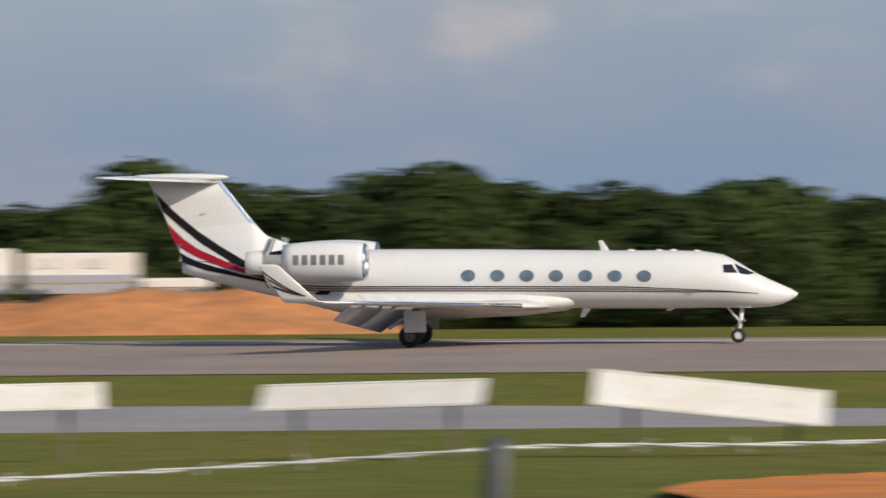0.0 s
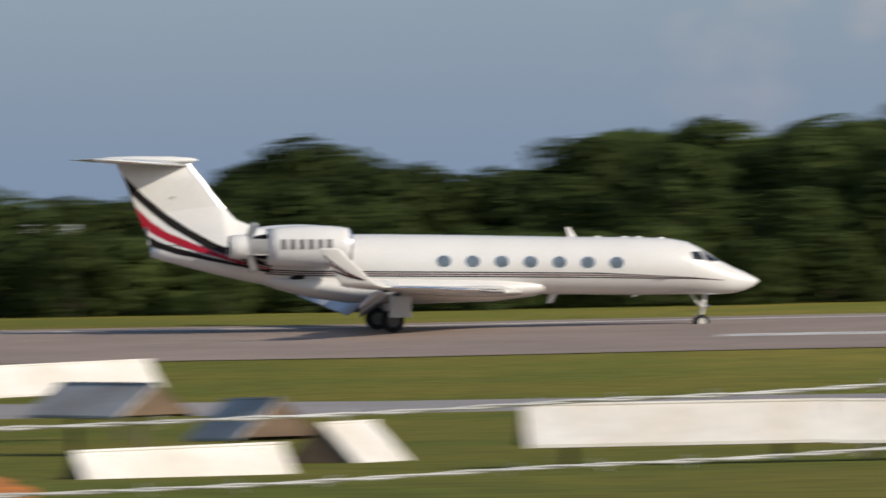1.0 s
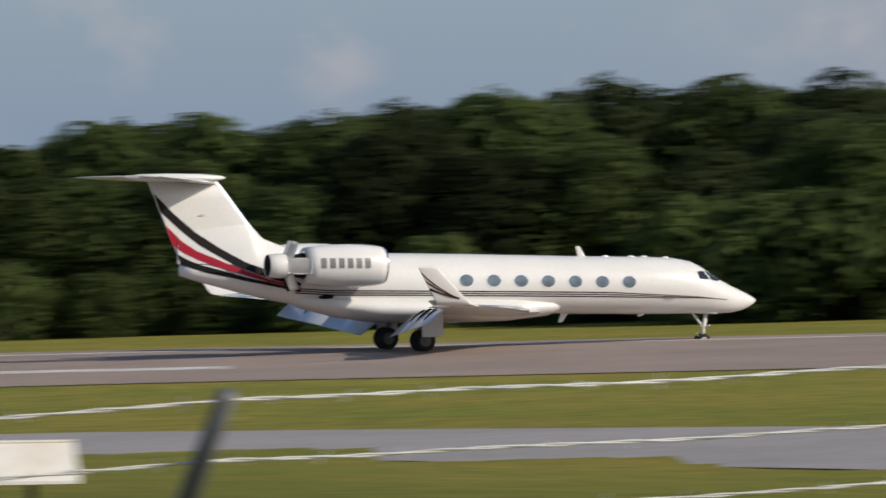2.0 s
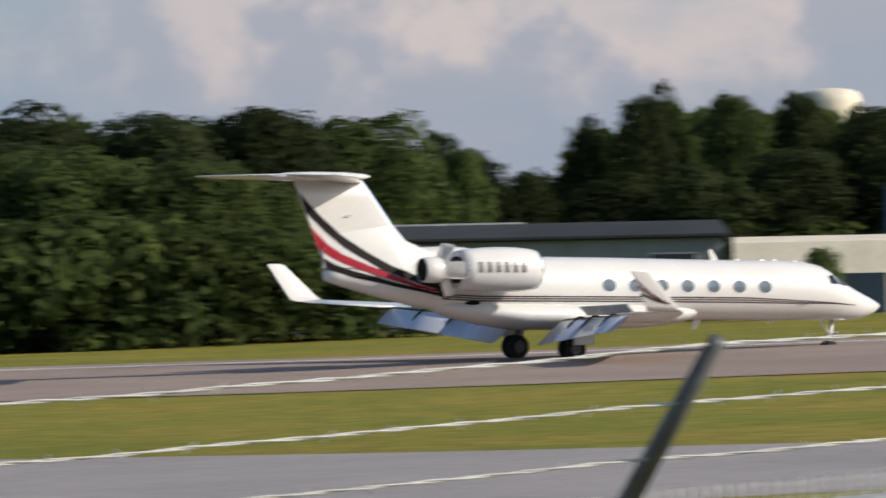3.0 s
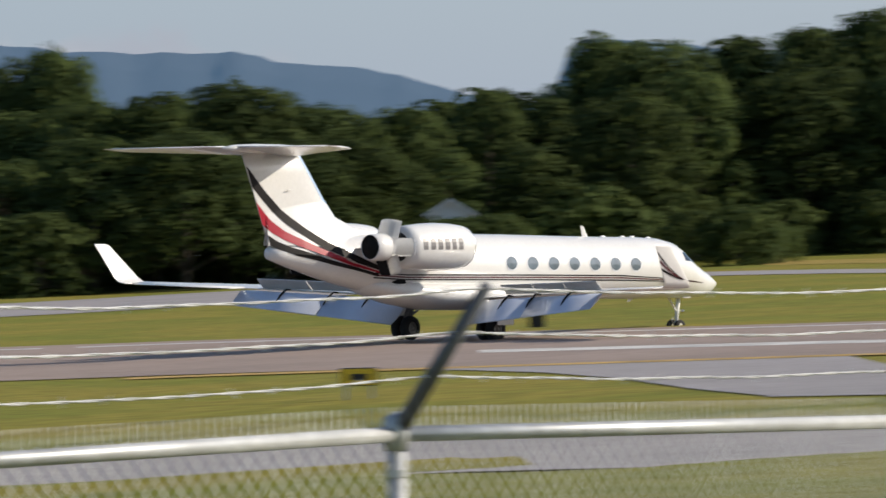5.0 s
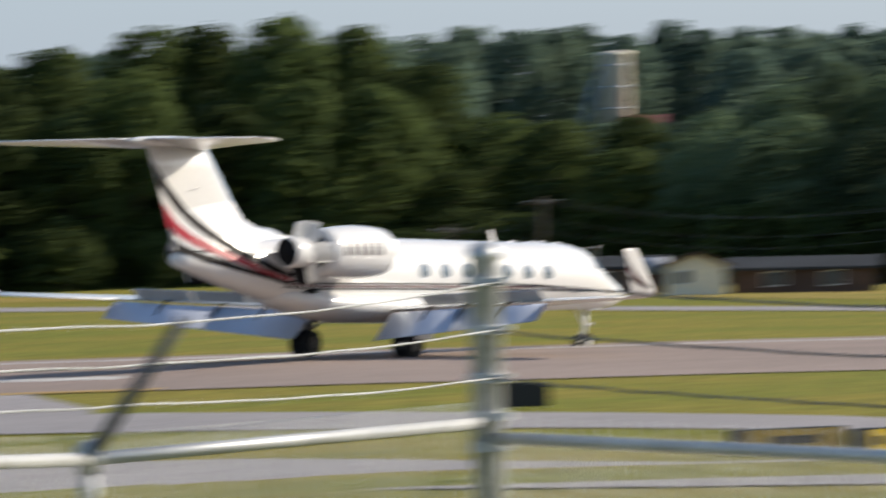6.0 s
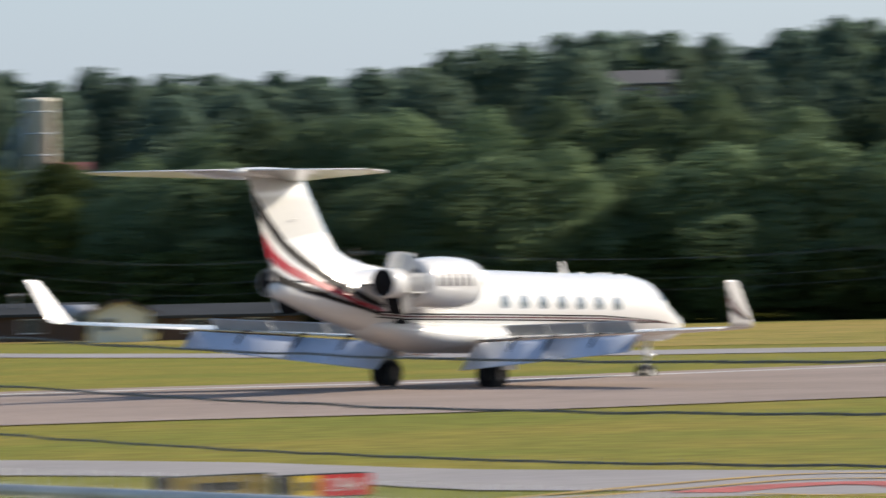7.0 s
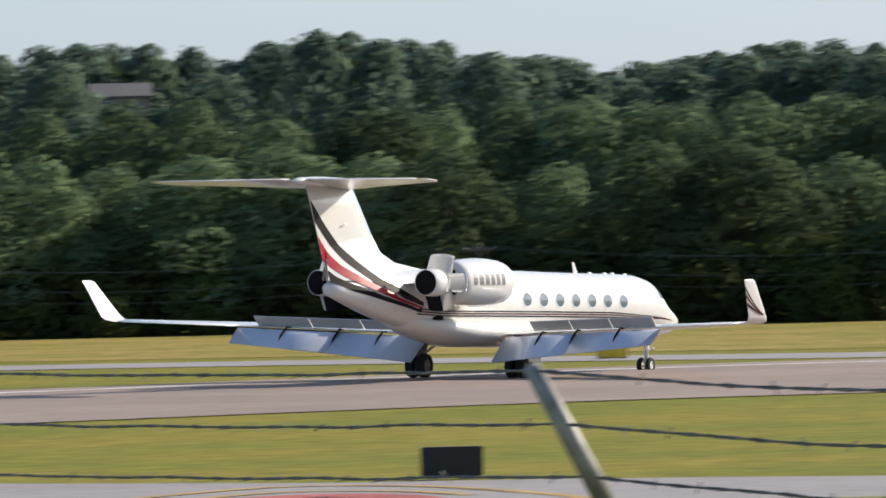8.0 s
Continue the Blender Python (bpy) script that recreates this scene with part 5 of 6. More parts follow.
    for i in range(9):
        part("hoop", lathe([(1.2 + 2.6 * i, 1.79), (1.25 + 2.6 * i, 1.84), (1.35 + 2.6 * i, 1.84), (1.4 + 2.6 * i, 1.79)], (0, 0, 0), "z", 24), PALE_ROOF, t)
    side = Matrix.Rotation(radians(-62.37), 3, "Z")
    part("chute", tube([side @ Vector((-4.8, 0, 12.5)), side @ Vector((-2.4, 0, 20.2)), side @ Vector((-1.7, 0, 21.3))], 0.34, 10), mat("pale_blue_chute", (0.30, 0.42, 0.55), 0.4), t, "pale blue sloping chute", smooth=True)
    s = walled("mill_roof", "small red-roofed building beside the silo", "building", Matrix.Translation(place(62.5, 676, 16.4)) @ Matrix.Rotation(radians(-62.5), 4, "Z"), 4.0, 6, 4.6, BRICKY, mat("red_tin_roof", (0.22, 0.07, 0.06), 0.6), 1.0, "x")
    # house on the hill
    hs = walled("hill_house", "grey-roofed house among trees on the hill", "house", Matrix.Translation(place(68.2, 696, ground_z(68.2, 696) - 1)) @ Matrix.Rotation(radians(-68.2), 4, "Z"), 6.9, 6, 4.0, mat("tan_siding", (0.34, 0.26, 0.21), 0.8), mat("grey_shingle_roof", (0.16, 0.15, 0.145), 0.9), 1.5, "x")
    lift = EYE[2] + 0.0322 * 696 - hs.matrix_basis.translation.z
    hs.matrix_basis = hs.matrix_basis @ Matrix.Translation((0, 0, max(0.0, lift - 2.6)))
    fit_window(hs, 2.0, 2.6, 1.0, 1.1)
    fit_window(hs, 5.2, 2.6, 1.0, 1.1)
    for b, r, w, h, wall, label in ((59.85, 358, 6.4, 1.9, BRICKY, "long low brown shed beyond the field"), (60.95, 356, 11.5, 1.9, BRICKY, "long low brown shed beyond the field"), (63.5, 352, 9.0, 1.75, BRICKY, "long low brown shed beyond the field")):
        sh = walled("shed", label, "shed", local(b, r), w, 6, h, wall, ROOF, 0.6, "x")
        fit_window(sh, w * 0.3, h * 0.55, 1.2, 0.8)
        fit_window(sh, w * 0.7, h * 0.55, 1.2, 0.8)
        for k in (0.2, 0.32, 0.62) if b < 61 else ():
            part("vent_pipe", lathe([(0, 0.1), (0.75, 0.1), (0.76, 0.16), (0.9, 0.16), (0.95, 0.04)], (w * k, 1.6, h + 0.3), "z", 10), PANELW, sh, "white roof vent pipe", smooth=True)
    sh = walled("shed", "small white shed with brown roof", "shed", local(62.85, 347), 3.6, 4, 2.1, CREAM, BRICKY, 0.7, "y")
    fit_window(sh, 1.0, 1.2, 0.7, 0.7)
    tk = thing("fuel_tank", "white horizontal storage tank on legs", "tank")
    tk.matrix_basis = local(62.7, 350)
    part("drum", lathe([(-1.05, 0.3), (-0.95, 0.55), (0.95, 0.55), (1.05, 0.3)], (0, 0, 1.9), "x", 18), WALLW, tk, smooth=True)
    for x in (-0.7, 0.7):
        part("leg", box(0.16, 0.7, 1.5, pose(x, 0, 0.75)), ROOF, tk)
    board = thing("green_board_fence", "low dark green board wall with a pale sign band", "wall")
    board.matrix_basis = local(71.75, 385)
    for i in range(11):
        part("board", box(1.0, 0.08, 1.7, pose(0.5 + 1.04 * i, 0, 0.95)), GREEN_WALL, board)
        part("post", box(0.1, 0.12, 1.9, pose(1.04 * i, 0.1, 0.95)), ROOF, board)
    part("pale_band", box(7.0, 0.04, 0.32, pose(6.0, -0.08, 1.3)), PANELW, board, "pale lettering bar")
    # white trailers and the clay bank
    for i, (b, w, base, high) in enumerate(((-3.6, 9.0, 0.0, 1.6), (-1.65, 9.0, 0.0, 1.8), (0.25, 5.8, 0.0, 1.55), (1.45, 3.5, -0.25, 0.5))):
        tr = thing("trailer", "long white site trailer beside a clay bank" if high > 1 else "low white flat trailer beside a clay bank", "trailer", "site trailers")
        tr.matrix_basis = Matrix.Translation(place(b, 286, 1.0 + base)) @ Matrix.Rotation(radians(-b), 4, "Z")
        part("body", box(w, 2.5, high, pose(w / 2, 0, 1.05 + high / 2), bevel=0.08), PANELW, tr)
        part("skirt", box(w - 0.3, 2.3, 0.5, pose(w / 2, 0, 0.82)), WALLW, tr)
        if high > 1:
            part("grey_band", box(w - 0.2, 0.04, 0.34, pose(w / 2, -1.265, 1.35)), WALLW, tr, "grey painted band along the side")
            for k in range(int(w // 2.3)):
                part("side_hatch", box(0.9, 0.06, 0.5, pose(1.2 + 2.3 * k, -1.27, 1.05 + high * 0.68)), PALE_ROOF, tr)
        for x in (0.8, w - 0.8):
            part("wheel", lathe([(-0.12, 0.2), (-0.12, 0.42), (0.12, 0.42), (0.12, 0.2)], (x, -1.1, 0.42 - base), "y", 14), TYRE, tr)
    rows = []
    for i in range(40):
        b = -4 + 8.2 * i / 39
        edge = min(1, max(0, (4.2 - b) / 1.2), max(0, (b + 4) / 1.0))
        crest = lerp(b, (-4, 0.1, 0.7, 4), (0.55, 0.6, 1.0, 1.0))
        rows.append([on_ground(b, r + 0.8 * noise.noise((b * 2.1, r, 7)), -0.05 + edge * hgt * (crest if r < 284 else 1.0) * (1 + 0.22 * noise.noise((b * 1.7, r * 0.2, 3))))
                     for r, hgt in ((271.5, 0), (274, 0.6), (277, 1.35), (280, 2.0), (282.5, 2.25), (284.5, 1.65), (290, 1.65), (318, 1.9), (342, 0))])
    tagged(part("clay_bank", sheet(rows), BANK, smooth=True), "bare red clay bank beyond the runway", "earth bank", kind="structure")
    # a pale roof among the trees
    r = walled("cabin", "pale-roofed cabin among the trees", "house", Matrix.Translation(place(12.1, 309, 1.1)) @ Matrix.Rotation(radians(-12.1), 4, "Z"), 1.9, 2.2, 2.9, SAGE, PALE_ROOF, 0.3, "x")
    r.matrix_basis = Matrix.Translation(place(12.1, 309, 7 - 309 * 0.0085 - 3.3)) @ Matrix.Rotation(radians(-12.1), 4, "Z")
    wh = walled("house", "small white house half hidden by trees", "house", local(52.12, 393), 3.0, 6, 4.9, PANELW, PANELW, 0.9, "y")
    fit_window(wh, 1.5, 3.9, 0.8, 0.9)
    # utility poles and wires
    tops = []
    for b, r, top in ((60.66, 395, 38), (61.6, 395, 84), (65.5, 392, 62), (72.08, 392, 68), (78.5, 392, 70)):
        pl = thing("utility_pole", "weathered wooden utility pole with crossarm", "utility pole", "pole line")
        pl.matrix_basis = local(b, r)
        h = EYE[2] + r * top / 10000 - ground_z(b, r)
        part("pole", tube([(0, 0, 0), (0, 0, h)], [0.12, 0.08], 10), WOOD, pl, smooth=True)
        part("crossarm", box(2.0, 0.09, 0.1, pose(0, 0, h - 0.5)), WOOD, pl)
        for x in (-0.95, -0.3, 0.3, 0.95):
            part("insulator", lathe([(0, 0.03), (0.1, 0.06), (0.2, 0.03)], (x, 0, h - 0.44), "z", 8), PALE_ROOF, pl)
        tops.append((pl.matrix_basis.copy(), h))
    for (ma, ha), (mb, hb) in zip(tops, tops[1:]):
        for x, dz in ((-0.95, -0.25), (0.95, -0.25), (0, -1.6), (0, -2.4)):
            p, q = ma @ Vector((x, 0, ha + dz)), mb @ Vector((x, 0, hb + dz))
            pts = [p.lerp(q, k / 12) - Vector((0, 0, 1.1 * 4 * (k / 12) * (1 - k / 12))) for k in range(13)]
            tagged(part("power_line", tube(pts, 0.013, 5), ARM), "sagging overhead cable between wooden poles", "cable", "pole line cables")


def make_car(m, label):
    car = thing("car", label, "car", "parked cars")
    car.matrix_basis = m
    prof = [(-2.2, 0.45), (-2.15, 0.95), (-1.3, 1.05), (-0.7, 1.5), (0.8, 1.52), (1.5, 1.1), (2.15, 1.0), (2.25, 0.5)]
    rings = [[(x, y, z) for x, z in prof] for y in (-0.85, 0.85)]
    part("body", loft(rings), WALLW, car)
    part("side_glass", box(1.9, 1.74, 0.32, pose(0.05, 0, 1.26)), GLASSY, car)
    for x in (-1.35, 1.4):
        for y in (-0.8, 0.8):
            part("wheel", lathe([(-0.1, 0.2), (-0.1, 0.33), (0.1, 0.33), (0.1, 0.2)], (x, y, 0.33), "y", 16), TYRE, car)


mountain()
buildings()


# ---- markings and far taxiway ----
strip("far_taxiway", 42, 92, lambda b: lerp(b, (42, 46, 50, 52, 54, 62.6, 67, 76, 92), (303, 312, 330, 352, 364, 287, 261, 245, 240)), lambda b: lerp(b, (42, 46, 50, 52, 54, 62.6, 67, 76, 92), (334, 360, 384, 384, 382, 301, 275, 259, 255)),
      0.03, TAXI, "narrow grey taxiway beyond the runway", "taxiway", across=2)


strip("runway_exit", 51.5, 57.6, lambda b: step_r(b, lerp(b, (51.5, 53.0, 54.2, 55.2, 57.6), (46, 56, 78, 112, 118))), lambda b: step_r(b, 40 + 60 * max(0, (b - 56.2) / 1.4)), 0.026, TAXI, "wide asphalt runway exit", "taxiway", across=3)


def marking(name, b0, b1, off0, off1, wide, material, label, lift=0.035):
    rows = []
    n = max(2, int(abs(b1 - b0) / 0.75 * 2) + 1)
    for i in range(n):
        k = i / (n - 1)
        b, off = b0 + (b1 - b0) * k, off0 + (off1 - off0) * k
        rows.append([on_ground(b, step_r(b, off + wide / 2), lift), on_ground(b, step_r(b, off - wide / 2), lift)])
    return tagged(part(name, sheet(rows), material), label, "road marking", kind="structure")


marking("centre_dash", 19.07, 24.62, 20, 22, 4.5, LINE, "worn white runway centreline dash")
marking("centre_dash", 52.6, 57.33, 20, 22, 5, LINE, "worn white runway centreline dash")
marking("lead_off_line", 49.0, 57.7, 50, 44, 3, YELLOW_LINE, "worn yellow taxi lead-off line")
marking("edge_line", -20, 90, -9, -9, 1.4, LINE, "worn white runway edge line")
EXIT_B = (50.0, 54.0, 57.5, 61.8, 64.6, 66.5, 70.5, 76.0, 92.0)
strip("taxiway_connector", 55.4, 92, lambda b: step_r(b, lerp(b, EXIT_B, (120, 112, 118, 133, 152, 184, 210, 240, 250))), lambda b: step_r(b, lerp(b, EXIT_B, (80, 78, 85, 106, 126, 147, 174, 194, 200))),
      0.025, TAXI, "grey asphalt taxiway connector", "taxiway", across=2)


def painted_curve(name, points, wide, material, label):
    """A painted line on the taxiway through points given by bearing and distance, wide in metres."""
    pts = [on_ground(b, r, 0.04) for b, r in points]
    fine = []
    for i in range(len(pts) - 1):
        p0, p1, p2, p3 = pts[max(0, i - 1)], pts[i], pts[i + 1], pts[min(len(pts) - 1, i + 2)]
        for k in range(8):
            t = k / 8
            fine.append(0.5 * ((2 * p1) + (p2 - p0) * t + (2 * p0 - 5 * p1 + 4 * p2 - p3) * t * t + (3 * p1 - p0 - 3 * p2 + p3) * t ** 3))
    rows = []
    for i in range(1, len(fine) - 1):
        d = (fine[i + 1] - fine[i - 1])
        side = Vector((-d.y, d.x, 0)).normalized() * wide / 2
        rows.append([fine[i] - side, fine[i] + side])
    tagged(part(name, sheet(rows), material), label, "road marking", kind="structure")


painted_curve("taxi_line", [(65.5, 93), (67.2, 96), (68.5, 99.5), (70, 103.2), (71.4, 102), (72.6, 97.5), (73.1, 94), (72.4, 92), (70.9, 92.5), (69.2, 95)], 0.32, YELLOW_LINE, "worn yellow taxi line looping on the asphalt")
painted_curve("taxi_line", [(65.5, 91.8), (67.4, 94.6), (68.8, 97.5), (70, 100.5), (71.2, 99.8), (72.1, 96.5)], 0.3, YELLOW_LINE, "worn yellow taxi line looping on the asphalt")
painted_curve("red_marking", [(68.9, 95.4), (69.7, 97.6), (70.5, 98.4), (71.1, 97.2), (71.4, 95)], 1.3, RED_LINE, "worn red painted surface patch")


# ---- wind circle of white panels on stakes ----
def ridge_panel(b0, r0, e0, b1, r1, e1, half=0.62, drop=0.5, tilt=0.0, label="white weathered roof-shaped panel on wooden stakes", face=PANELW):
    """A roof-shaped marker between two ends, given by bearing, distance and sight line."""
    p0, p1 = place(b0, r0, EYE[2] + r0 * e0 / 10000), place(b1, r1, EYE[2] + r1 * e1 / 10000)
    root = thing("marker_panel", label, "ground marker", "wind circle panels")
    mid = (p0 + p1) / 2
    along = (p1 - p0)
    u = along.normalized()
    side = u.cross(Vector((0, 0, 1))).normalized()
    side = Matrix.Rotation(radians(tilt), 3, u) @ side
    down = u.cross(side).normalized()
    if down.z > 0:
        down = -down
    root.matrix_basis = Matrix.Translation(mid)
    a, c = p0 - mid, p1 - mid
    for s in (1, -1):
        low = side * (s * half) + down * drop
        t = down * 0.05
        ringa = [a, a + low, a + low + t, a + t]
        ringc = [c, c + low, c + low + t, c + t]
        board = part("panel", loft([ringa, ringc]), face if low.dot(mid) < 0 else BOARD, root)
        t2, inset = down * 0.07, u * 0.02
        part("backing", loft([[a + inset + t, a + inset + low * 0.98 + t, a + inset + low * 0.98 + t2, a + inset + t2], [c - inset + t, c - inset + low * 0.98 + t, c - inset + low * 0.98 + t2, c - inset + t2]]), BOARD, board, "brown board backing")
    part("ridge_cap", tube([a, c], 0.03, 6), face, root)
    for q in (a + u * 0.04, c - u * 0.04):
        gable = loft([[q + u * w + side * half * 0.95 + down * drop, q + u * w - side * half * 0.95 + down * drop, q + u * w + down * 0.07] for w in (-0.015, 0.015)])
        part("gable_board", gable, BOARD, root, "brown plywood end board")
    for k in (0.15, 0.85):
        q = a.lerp(c, k)
        w = mid + q
        g = ground_z(math.degrees(math.atan2(w.x, w.y)), math.hypot(w.x, w.y)) - mid.z - 0.2
        part("stake", box(0.1, 0.1, max(0.2, q.z - 0.06 - g), pose(q.x, q.y, (q.z - 0.06 + g) / 2)), WOOD, root)
    for k in (0.33, 0.67):
        q = a.lerp(c, k)
        rib = loft([[q + u * w + side * half * 0.97 + down * drop + down * 0.06, q + u * w - side * half * 0.97 + down * drop + down * 0.06, q + u * w + down * 0.08] for w in (-0.03, 0.03)])
        part("rib", rib, WOOD, root)


ridge_panel(-1.4, 111, -355, 1.05, 111, -349, 0.45, 0.44)
ridge_panel(2.68, 111, -356, 4.93, 110, -347, 0.45, 0.43)
ridge_panel(6.05, 112, -331, 8.4, 112, -372, 0.5, 0.62)
ridge_panel(9.6, 113, -347, 11.38, 109, -353, 0.5, 0.55)
ridge_panel(11.3, 121, -340, 13.25, 124, -328, 0.5, 0.6)
ridge_panel(12.36, 103.5, -368, 13.33, 100.9, -371, 0.8, 0.55, label="weathered roof-shaped panel on wooden stakes, greyed for shade", face=PANEL_SHADED)
ridge_panel(14.04, 93.5, -400, 14.58, 91.5, -398, 0.75, 0.62, label="weathered roof-shaped panel on wooden stakes, greyed for shade", face=PANEL_SHADED)
ridge_panel(15.01, 90.5, -444, 15.53, 92.3, -440, 0.7, 0.68, 0, "fallen white weathered panel leaning on the grass")
ridge_panel(9.25, 60, -549, 11.05, 62, -524, 0.5, 0.4)
ridge_panel(12.5, 80, -490, 14.6, 82, -478, 0.6, 0.8)
ridge_panel(17.05, 83.7, -415, 20.14, 84.5, -408, 0.5, 0.56)
ridge_panel(20.16, 84.56, -408.5, 23.02, 85.3, -411, 0.5, 0.57)
for b0, b1, r0, r1 in ((6.7, 11.9, 62, 86), (10.6, 12.15, 58, 76)):
    rows = []
    for i in range(41):
        k = i / 40
        b = b0 + (b1 - b0) * k
        w = math.sin(math.pi * k) ** 0.6 * (1 + 0.35 * noise.noise((b * 2.3, r0, 1)))
        rows.append([on_ground(b, r0 + (r1 - r0) * (0.5 + (j / 4 - 0.5) * w), 0.10) for j in range(5)])
    tagged(part("clay_patch", sheet(rows), CLAY, smooth=True), "bare patch of red clay in the grass", "earth patch", kind="structure")


# ---- airfield signs and boxes ----
def sign_box(b, r, w, h, z0, faces, label, turn=0.0):
    """A lit-style airfield sign: box on short legs, with coloured faces (material, from, to, words)."""
    root = thing("airfield_sign", label, "sign")
    root.matrix_basis = local(b, r, turn) @ Matrix.Translation((0, 0, 0.1))
    part("box", box(w, 0.3, h, pose(w / 2, 0, z0 + h / 2), bevel=0.02), SIGN_BLACK, root)
    for x in (0.15 * w, 0.85 * w):
        part("leg", box(0.08, 0.08, z0 + 0.02, pose(x, 0, z0 / 2)), POST_GREY, root)
    for m, a, c, words in faces:
        f = part("face", box((c - a) * w, 0.02, h * 0.9, pose((a + c) / 2 * w, -0.162, z0 + h / 2)), m, root)
        if words == "bar":
            part("lettering_bar", box((c - a) * w * 0.5, 0.01, h * 0.35, pose((a + c) / 2 * w, -0.18, z0 + h / 2)), SIGN_BLACK, f)
        elif words:
            cu = bpy.data.curves.new("words", "FONT")
            cu.body, cu.size, cu.align_x, cu.align_y, cu.extrude = words, h * 0.82, "CENTER", "CENTER", 0.004
            tmp = new("words", cu)
            me = bpy.data.meshes.new_from_object(tmp)
            bpy.data.objects.remove(tmp)
            me.materials.clear()
            me.materials.append(SIGN_WHITE)
            ob = new("lettering", me)
            ob.parent = f
            ob.matrix_basis = pose((a + c) / 2 * w, -0.18, z0 + h / 2, 90)
            tagged(ob, "white lettering")


def sign_at(b0, b1, e_top, e_low, r, faces, label, turn=0.0):
    w = r * radians(b1 - b0) / math.cos(radians(turn))
    base = ground_z(b0, r)
    top, low = EYE[2] + r * e_top / 10000, EYE[2] + r * e_low / 10000
    sign_box(b0, r, w, top - low, max(0.05, low - base), faces, label, turn)


sign_at(61.15, 61.63, -249, -291, 130, (), "black airfield sign seen from behind, on short legs")
sign_at(71.44, 72.07, -293, -345, 106, (), "black airfield sign seen from behind, on short legs")
sign_at(51.18, 51.56, -252, -284, 150, ((SIGN_YELLOW, 0.04, 0.96, "bar"),), "small yellow airfield sign on the grass")
sign_at(63.46, 64.6, -339, -380, 97.5, ((SIGN_OLIVE, 0.1, 0.96, "bar"),), "weathered dark yellow airfield sign beside the taxiway", 32)
sign_at(64.71, 65.6, -342, -384, 97.5, ((SIGN_BLACK, 0.0, 0.12, ""), (SIGN_YELLOW, 0.13, 0.40, "bar"), (SIGN_RED, 0.41, 0.995, "24-6")),
        "red and yellow airfield direction sign beside the taxiway", 32)
sign_at(52.76, 52.91, -157, -180, 240, ((PANELW, 0.02, 0.98, ""),), "small white equipment box on the grass")
sign_at(53.11, 53.27, -161, -189, 235, (), "small black equipment box on the grass")


sign_at(73.25, 73.55, -128, -156, 255, ((SIGN_YELLOW, 0.04, 0.96, ""),), "small yellow airfield sign beside the far taxiway")
for i in range(4):
    bt = thing("barricade", "low orange and white taxiway barricade", "barricade", "taxiway barricades")
    bt.matrix_basis = local(65.85 + 0.13 * i, 266)
    part("beam", box(0.52, 0.2, 0.3, pose(0, 0, 0.35), bevel=0.03), SIGN_WHITE, bt)
    for x in (-0.16, 0.16):
        part("orange_band", box(0.14, 0.21, 0.31, pose(x, 0, 0.35)), mat("safety_orange", (0.62, 0.16, 0.03), 0.6), bt, "orange reflective band")
        part("foot", box(0.08, 0.3, 0.24, pose(x, 0, 0.12)), SIGN_BLACK, bt)


# ---- perimeter fence ----
def barbed(points, sag=0.02):
    """Two twisted strands with short barbs; all one part."""
    bm = bmesh.new()
    for p, q in zip(points, points[1:]):
        n = max(6, int((q - p).length / 0.09))
        row = [p.lerp(q, i / n) - Vector((0, 0, sag * 4 * (i / n) * (1 - i / n))) + 0.006 * Vector((noise.noise(p.lerp(q, i / n) * 2), 0, noise.noise(p.lerp(q, i / n) * 2.3 + Vector((7, 1, 3)))))
               for i in range(n + 1)]
        for ph in (0, math.pi):
            tube([c + 0.003 * Vector((0, math.cos(i * 1.9 + ph), math.sin(i * 1.9 + ph))) for i, c in enumerate(row)], 0.0025, 4, bm)
        for i in range(1, n, 2):
            c = row[i]
            a = i * 2.1
            d = Vector((math.cos(a), math.sin(a) * 0.6, math.sin(a * 1.3))).normalized() * 0.019
            tube([c - d, c + d], 0.0022, 3, bm)
    return bm


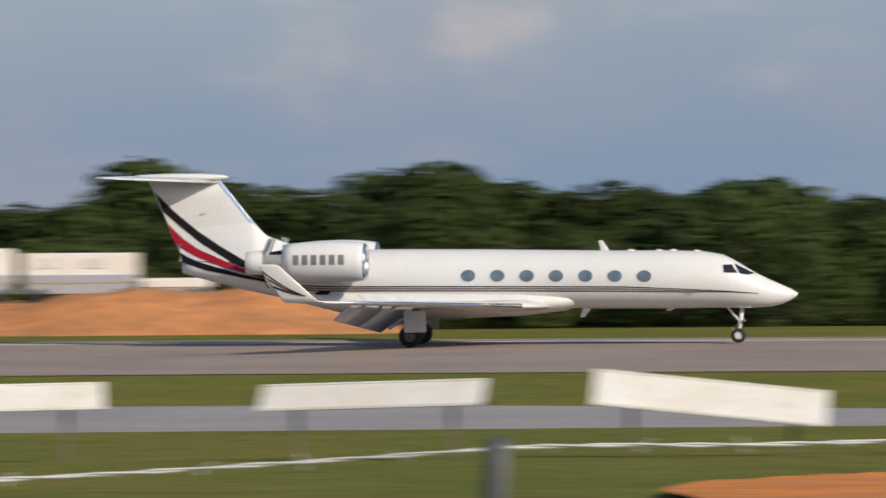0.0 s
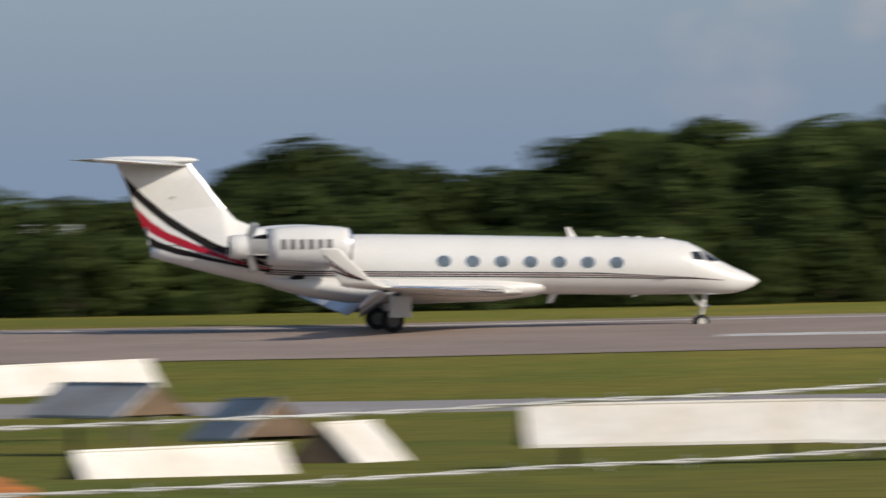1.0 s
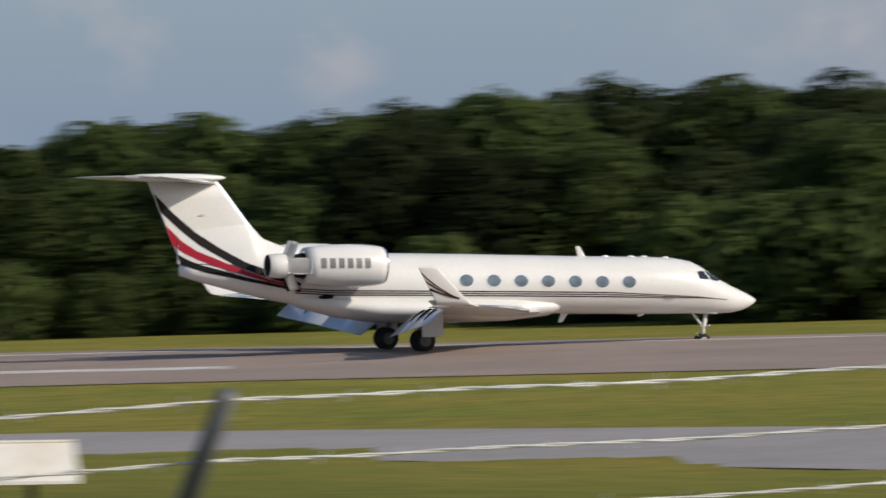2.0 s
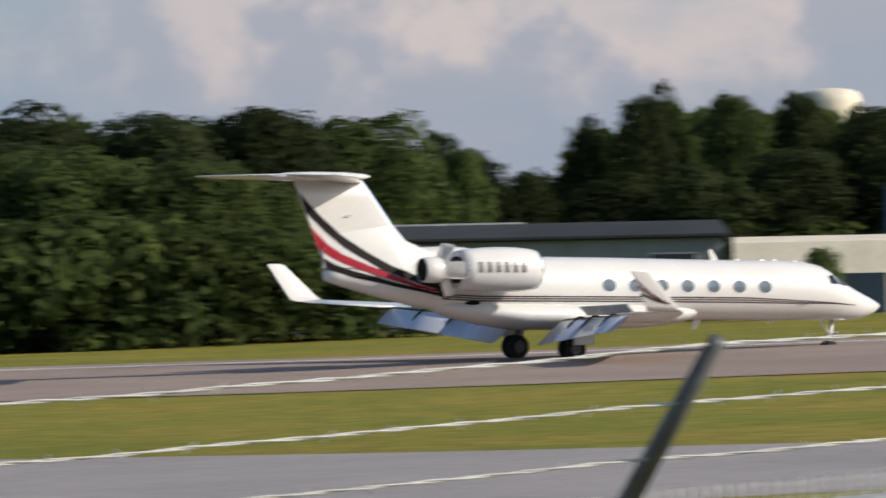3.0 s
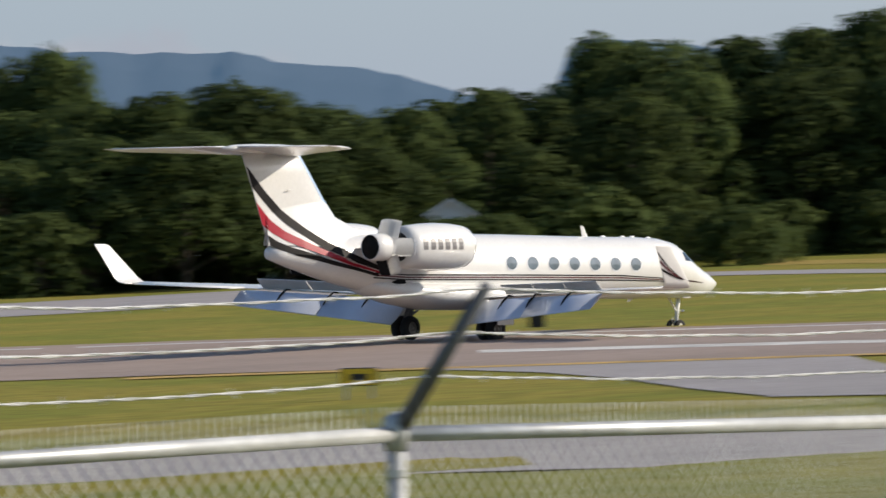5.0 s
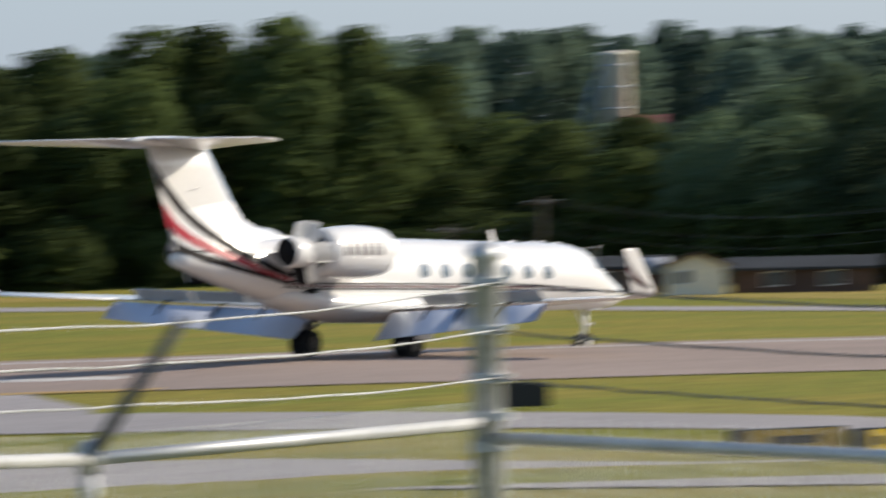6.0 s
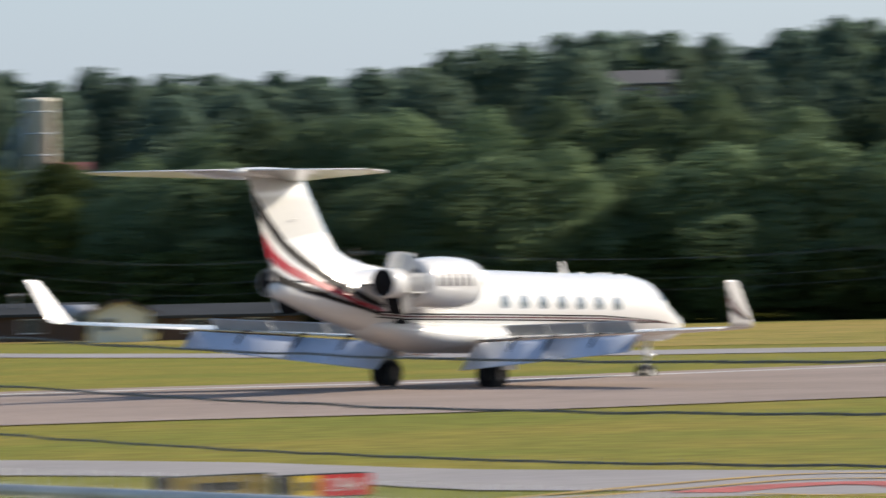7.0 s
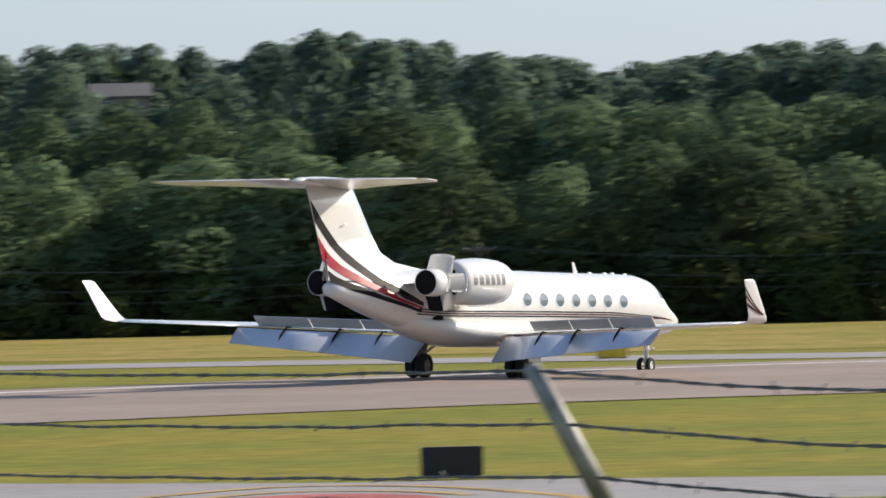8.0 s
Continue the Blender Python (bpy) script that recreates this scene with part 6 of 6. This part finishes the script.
def fence():
    line = [(-6.2, 6.25, 0.42, 0.45), (-2.6, 6.39, 0.42, 0.45), (0.92, 6.52, 0.42, 0.45), (4.76, 6.62, 0.42, 0.45), (8.05, 6.71, 0.43, 0.46), (10.98, 6.82, 0.465, 0.465),
            (13.65, 6.81, 0.365, 0.455), (16.6, 6.76, 0.4, 0.485)]
    root = thing("perimeter_fence", "galvanised chain-link perimeter fence topped with barbed wire", "fence")
    tops, rails = [], []
    for x, top, reach, high in line:
        rail, y = top - high, 10.4 + reach
        post = part("post", tube([(x, y, 4.3), (x, y, rail + 0.02)], 0.03, 12), POST_GREY, root, smooth=True)
        arm = bmesh.new()
        a, b = Vector((x, y, rail)), Vector((x, 10.4, top))
        tube([a, b], [0.027, 0.021], 8, arm)
        part("arm", arm, ARM, post, "angled barbed-wire arm", smooth=True)
        part("post_cap", lathe([(-0.05, 0.036), (0.02, 0.042), (0.05, 0.036), (0.07, 0.012)], (x, y, rail), "z", 12), POST_GREY, post, smooth=True)
        for dz in (-0.12, -0.3):
            part("tie_band", lathe([(-0.012, 0.034), (0.012, 0.034)], (x, y, rail + dz), "z", 12), WIRE, post)
        tops.append((a, b))
        rails.append(Vector((x, y, rail)))
    end = Vector((19.46, 10.785, 6.295))
    tp = part("terminal_post", lathe([(4.3, 0.062), (6.93, 0.062), (6.94, 0.072), (6.97, 0.07), (7.0, 0.045), (7.01, 0.01)], (end.x, end.y, 0), "z", 18), POST_GREY, root, "thick round terminal post with domed cap", smooth=True)
    for z in (6.85, 6.66, 6.47, 6.32, 6.2):
        part("clamp_band", lathe([(-0.02, 0.066), (-0.02, 0.074), (0.02, 0.074), (0.02, 0.066)], (end.x, end.y, z), "z", 18), WIRE, tp)
        part("clamp_bolt", box(0.03, 0.12, 0.03, pose(end.x - 0.03, end.y - 0.06, z)), WIRE, tp)
    rails.append(end)
    # second run, turning back towards the road
    out = Vector((-0.785, 0.62, 0))
    second = []
    for tip in (Vector((13.55, 4.25, 6.78)), Vector((11.5, 1.66, 6.80))):
        foot = tip - out * 0.24
        rail = tip.z - 0.385
        post = part("post", tube([(foot.x, foot.y, 4.3), (foot.x, foot.y, rail + 0.02)], 0.03, 12), POST_GREY, root, smooth=True)
        a = Vector((foot.x, foot.y, rail))
        part("arm", tube([a, tip], [0.03, 0.024], 8), OLD_ARM, post, "angled barbed-wire arm", smooth=True)
        second.append((a, tip))
    for f, z in ((0.975, 6.85), (0.683, 6.66), (0.39, 6.47)):
        run = [a.lerp(b, f) for a, b in tops] + [Vector((end.x, end.y - 0.07, z))]
        part("barbed_strand", barbed(run), WIRE, root, "barbed wire strand")
        run = [Vector((end.x, end.y, z))] + [a.lerp(b, f * 1.2 - 0.2) for a, b in second]
        part("barbed_strand", barbed(run, 0.05), WIRE_BACKLIT, root, "barbed wire strand")
    runs = list(zip(rails, rails[1:])) + [(end, second[0][0]), (second[0][0], second[1][0])]
    for i, (p, q) in enumerate(runs):
        if i >= len(rails) - 1:
            p, q = p + Vector((0, 0, -0.06 if i == len(rails) - 1 else -0.09)), q + Vector((0, 0, -0.09))
        part("top_rail", tube([p, q], 0.024, 12), POST_GREY, root, smooth=True)
        bm = bmesh.new()
        length, step, high = (q - p).length, 0.075, 1.85
        d = (q - p).normalized()
        n = int(length / step)
        for s in (1, -1):
            for j in range(-int(high / step), n + 1) if s > 0 else range(0, n + int(high / step) + 1):
                lo = j * step
                t0, t1 = max(0.0, -lo if s > 0 else lo - length), min(high, length - lo if s > 0 else lo)
                if t1 - t0 < 0.05:
                    continue
                a = p + d * (lo + s * t0) + Vector((0, 0.004 * s, -high + t0 + 0.03))
                b = p + d * (lo + s * t1) + Vector((0, 0.004 * s, -high + t1 + 0.03))
                tube([a, b], 0.0021, 3, bm)
        pitch = step / 2 if i < len(rails) - 1 else 0.15
        for j in range(int(length / pitch)):
            c = p + d * (j * pitch + 0.02) + Vector((0, 0, 0.02))
            tube([c, c + Vector((0.01, 0, 0.065))], 0.0017, 3, bm)
            tube([c + d * 0.012, c + d * 0.012 + Vector((-0.01, 0, 0.065))], 0.0017, 3, bm)
        tagged(part("chain_link", bm, WIRE, root, "diamond chain-link mesh"), kind="stuff")


fence()


def motions():
    walk(business_jet, [(t, Matrix.Translation((x, y, z + 0.03)) @ Matrix.Rotation(radians(cant), 4, toward(seen, 0)) @ pose(0, 0, 0, 0, 0, 90 - b))
                        for t, x, y, z, b, seen, cant in ROLL_OUT])
    for w, c, r in WHEELS:
        rows = []
        for i in range(41):
            rows.append((0.2 * i, Matrix.Translation(c) @ Matrix.Rotation(radians(80 * i), 4, "Y")))
        walk(w, rows)


motions()
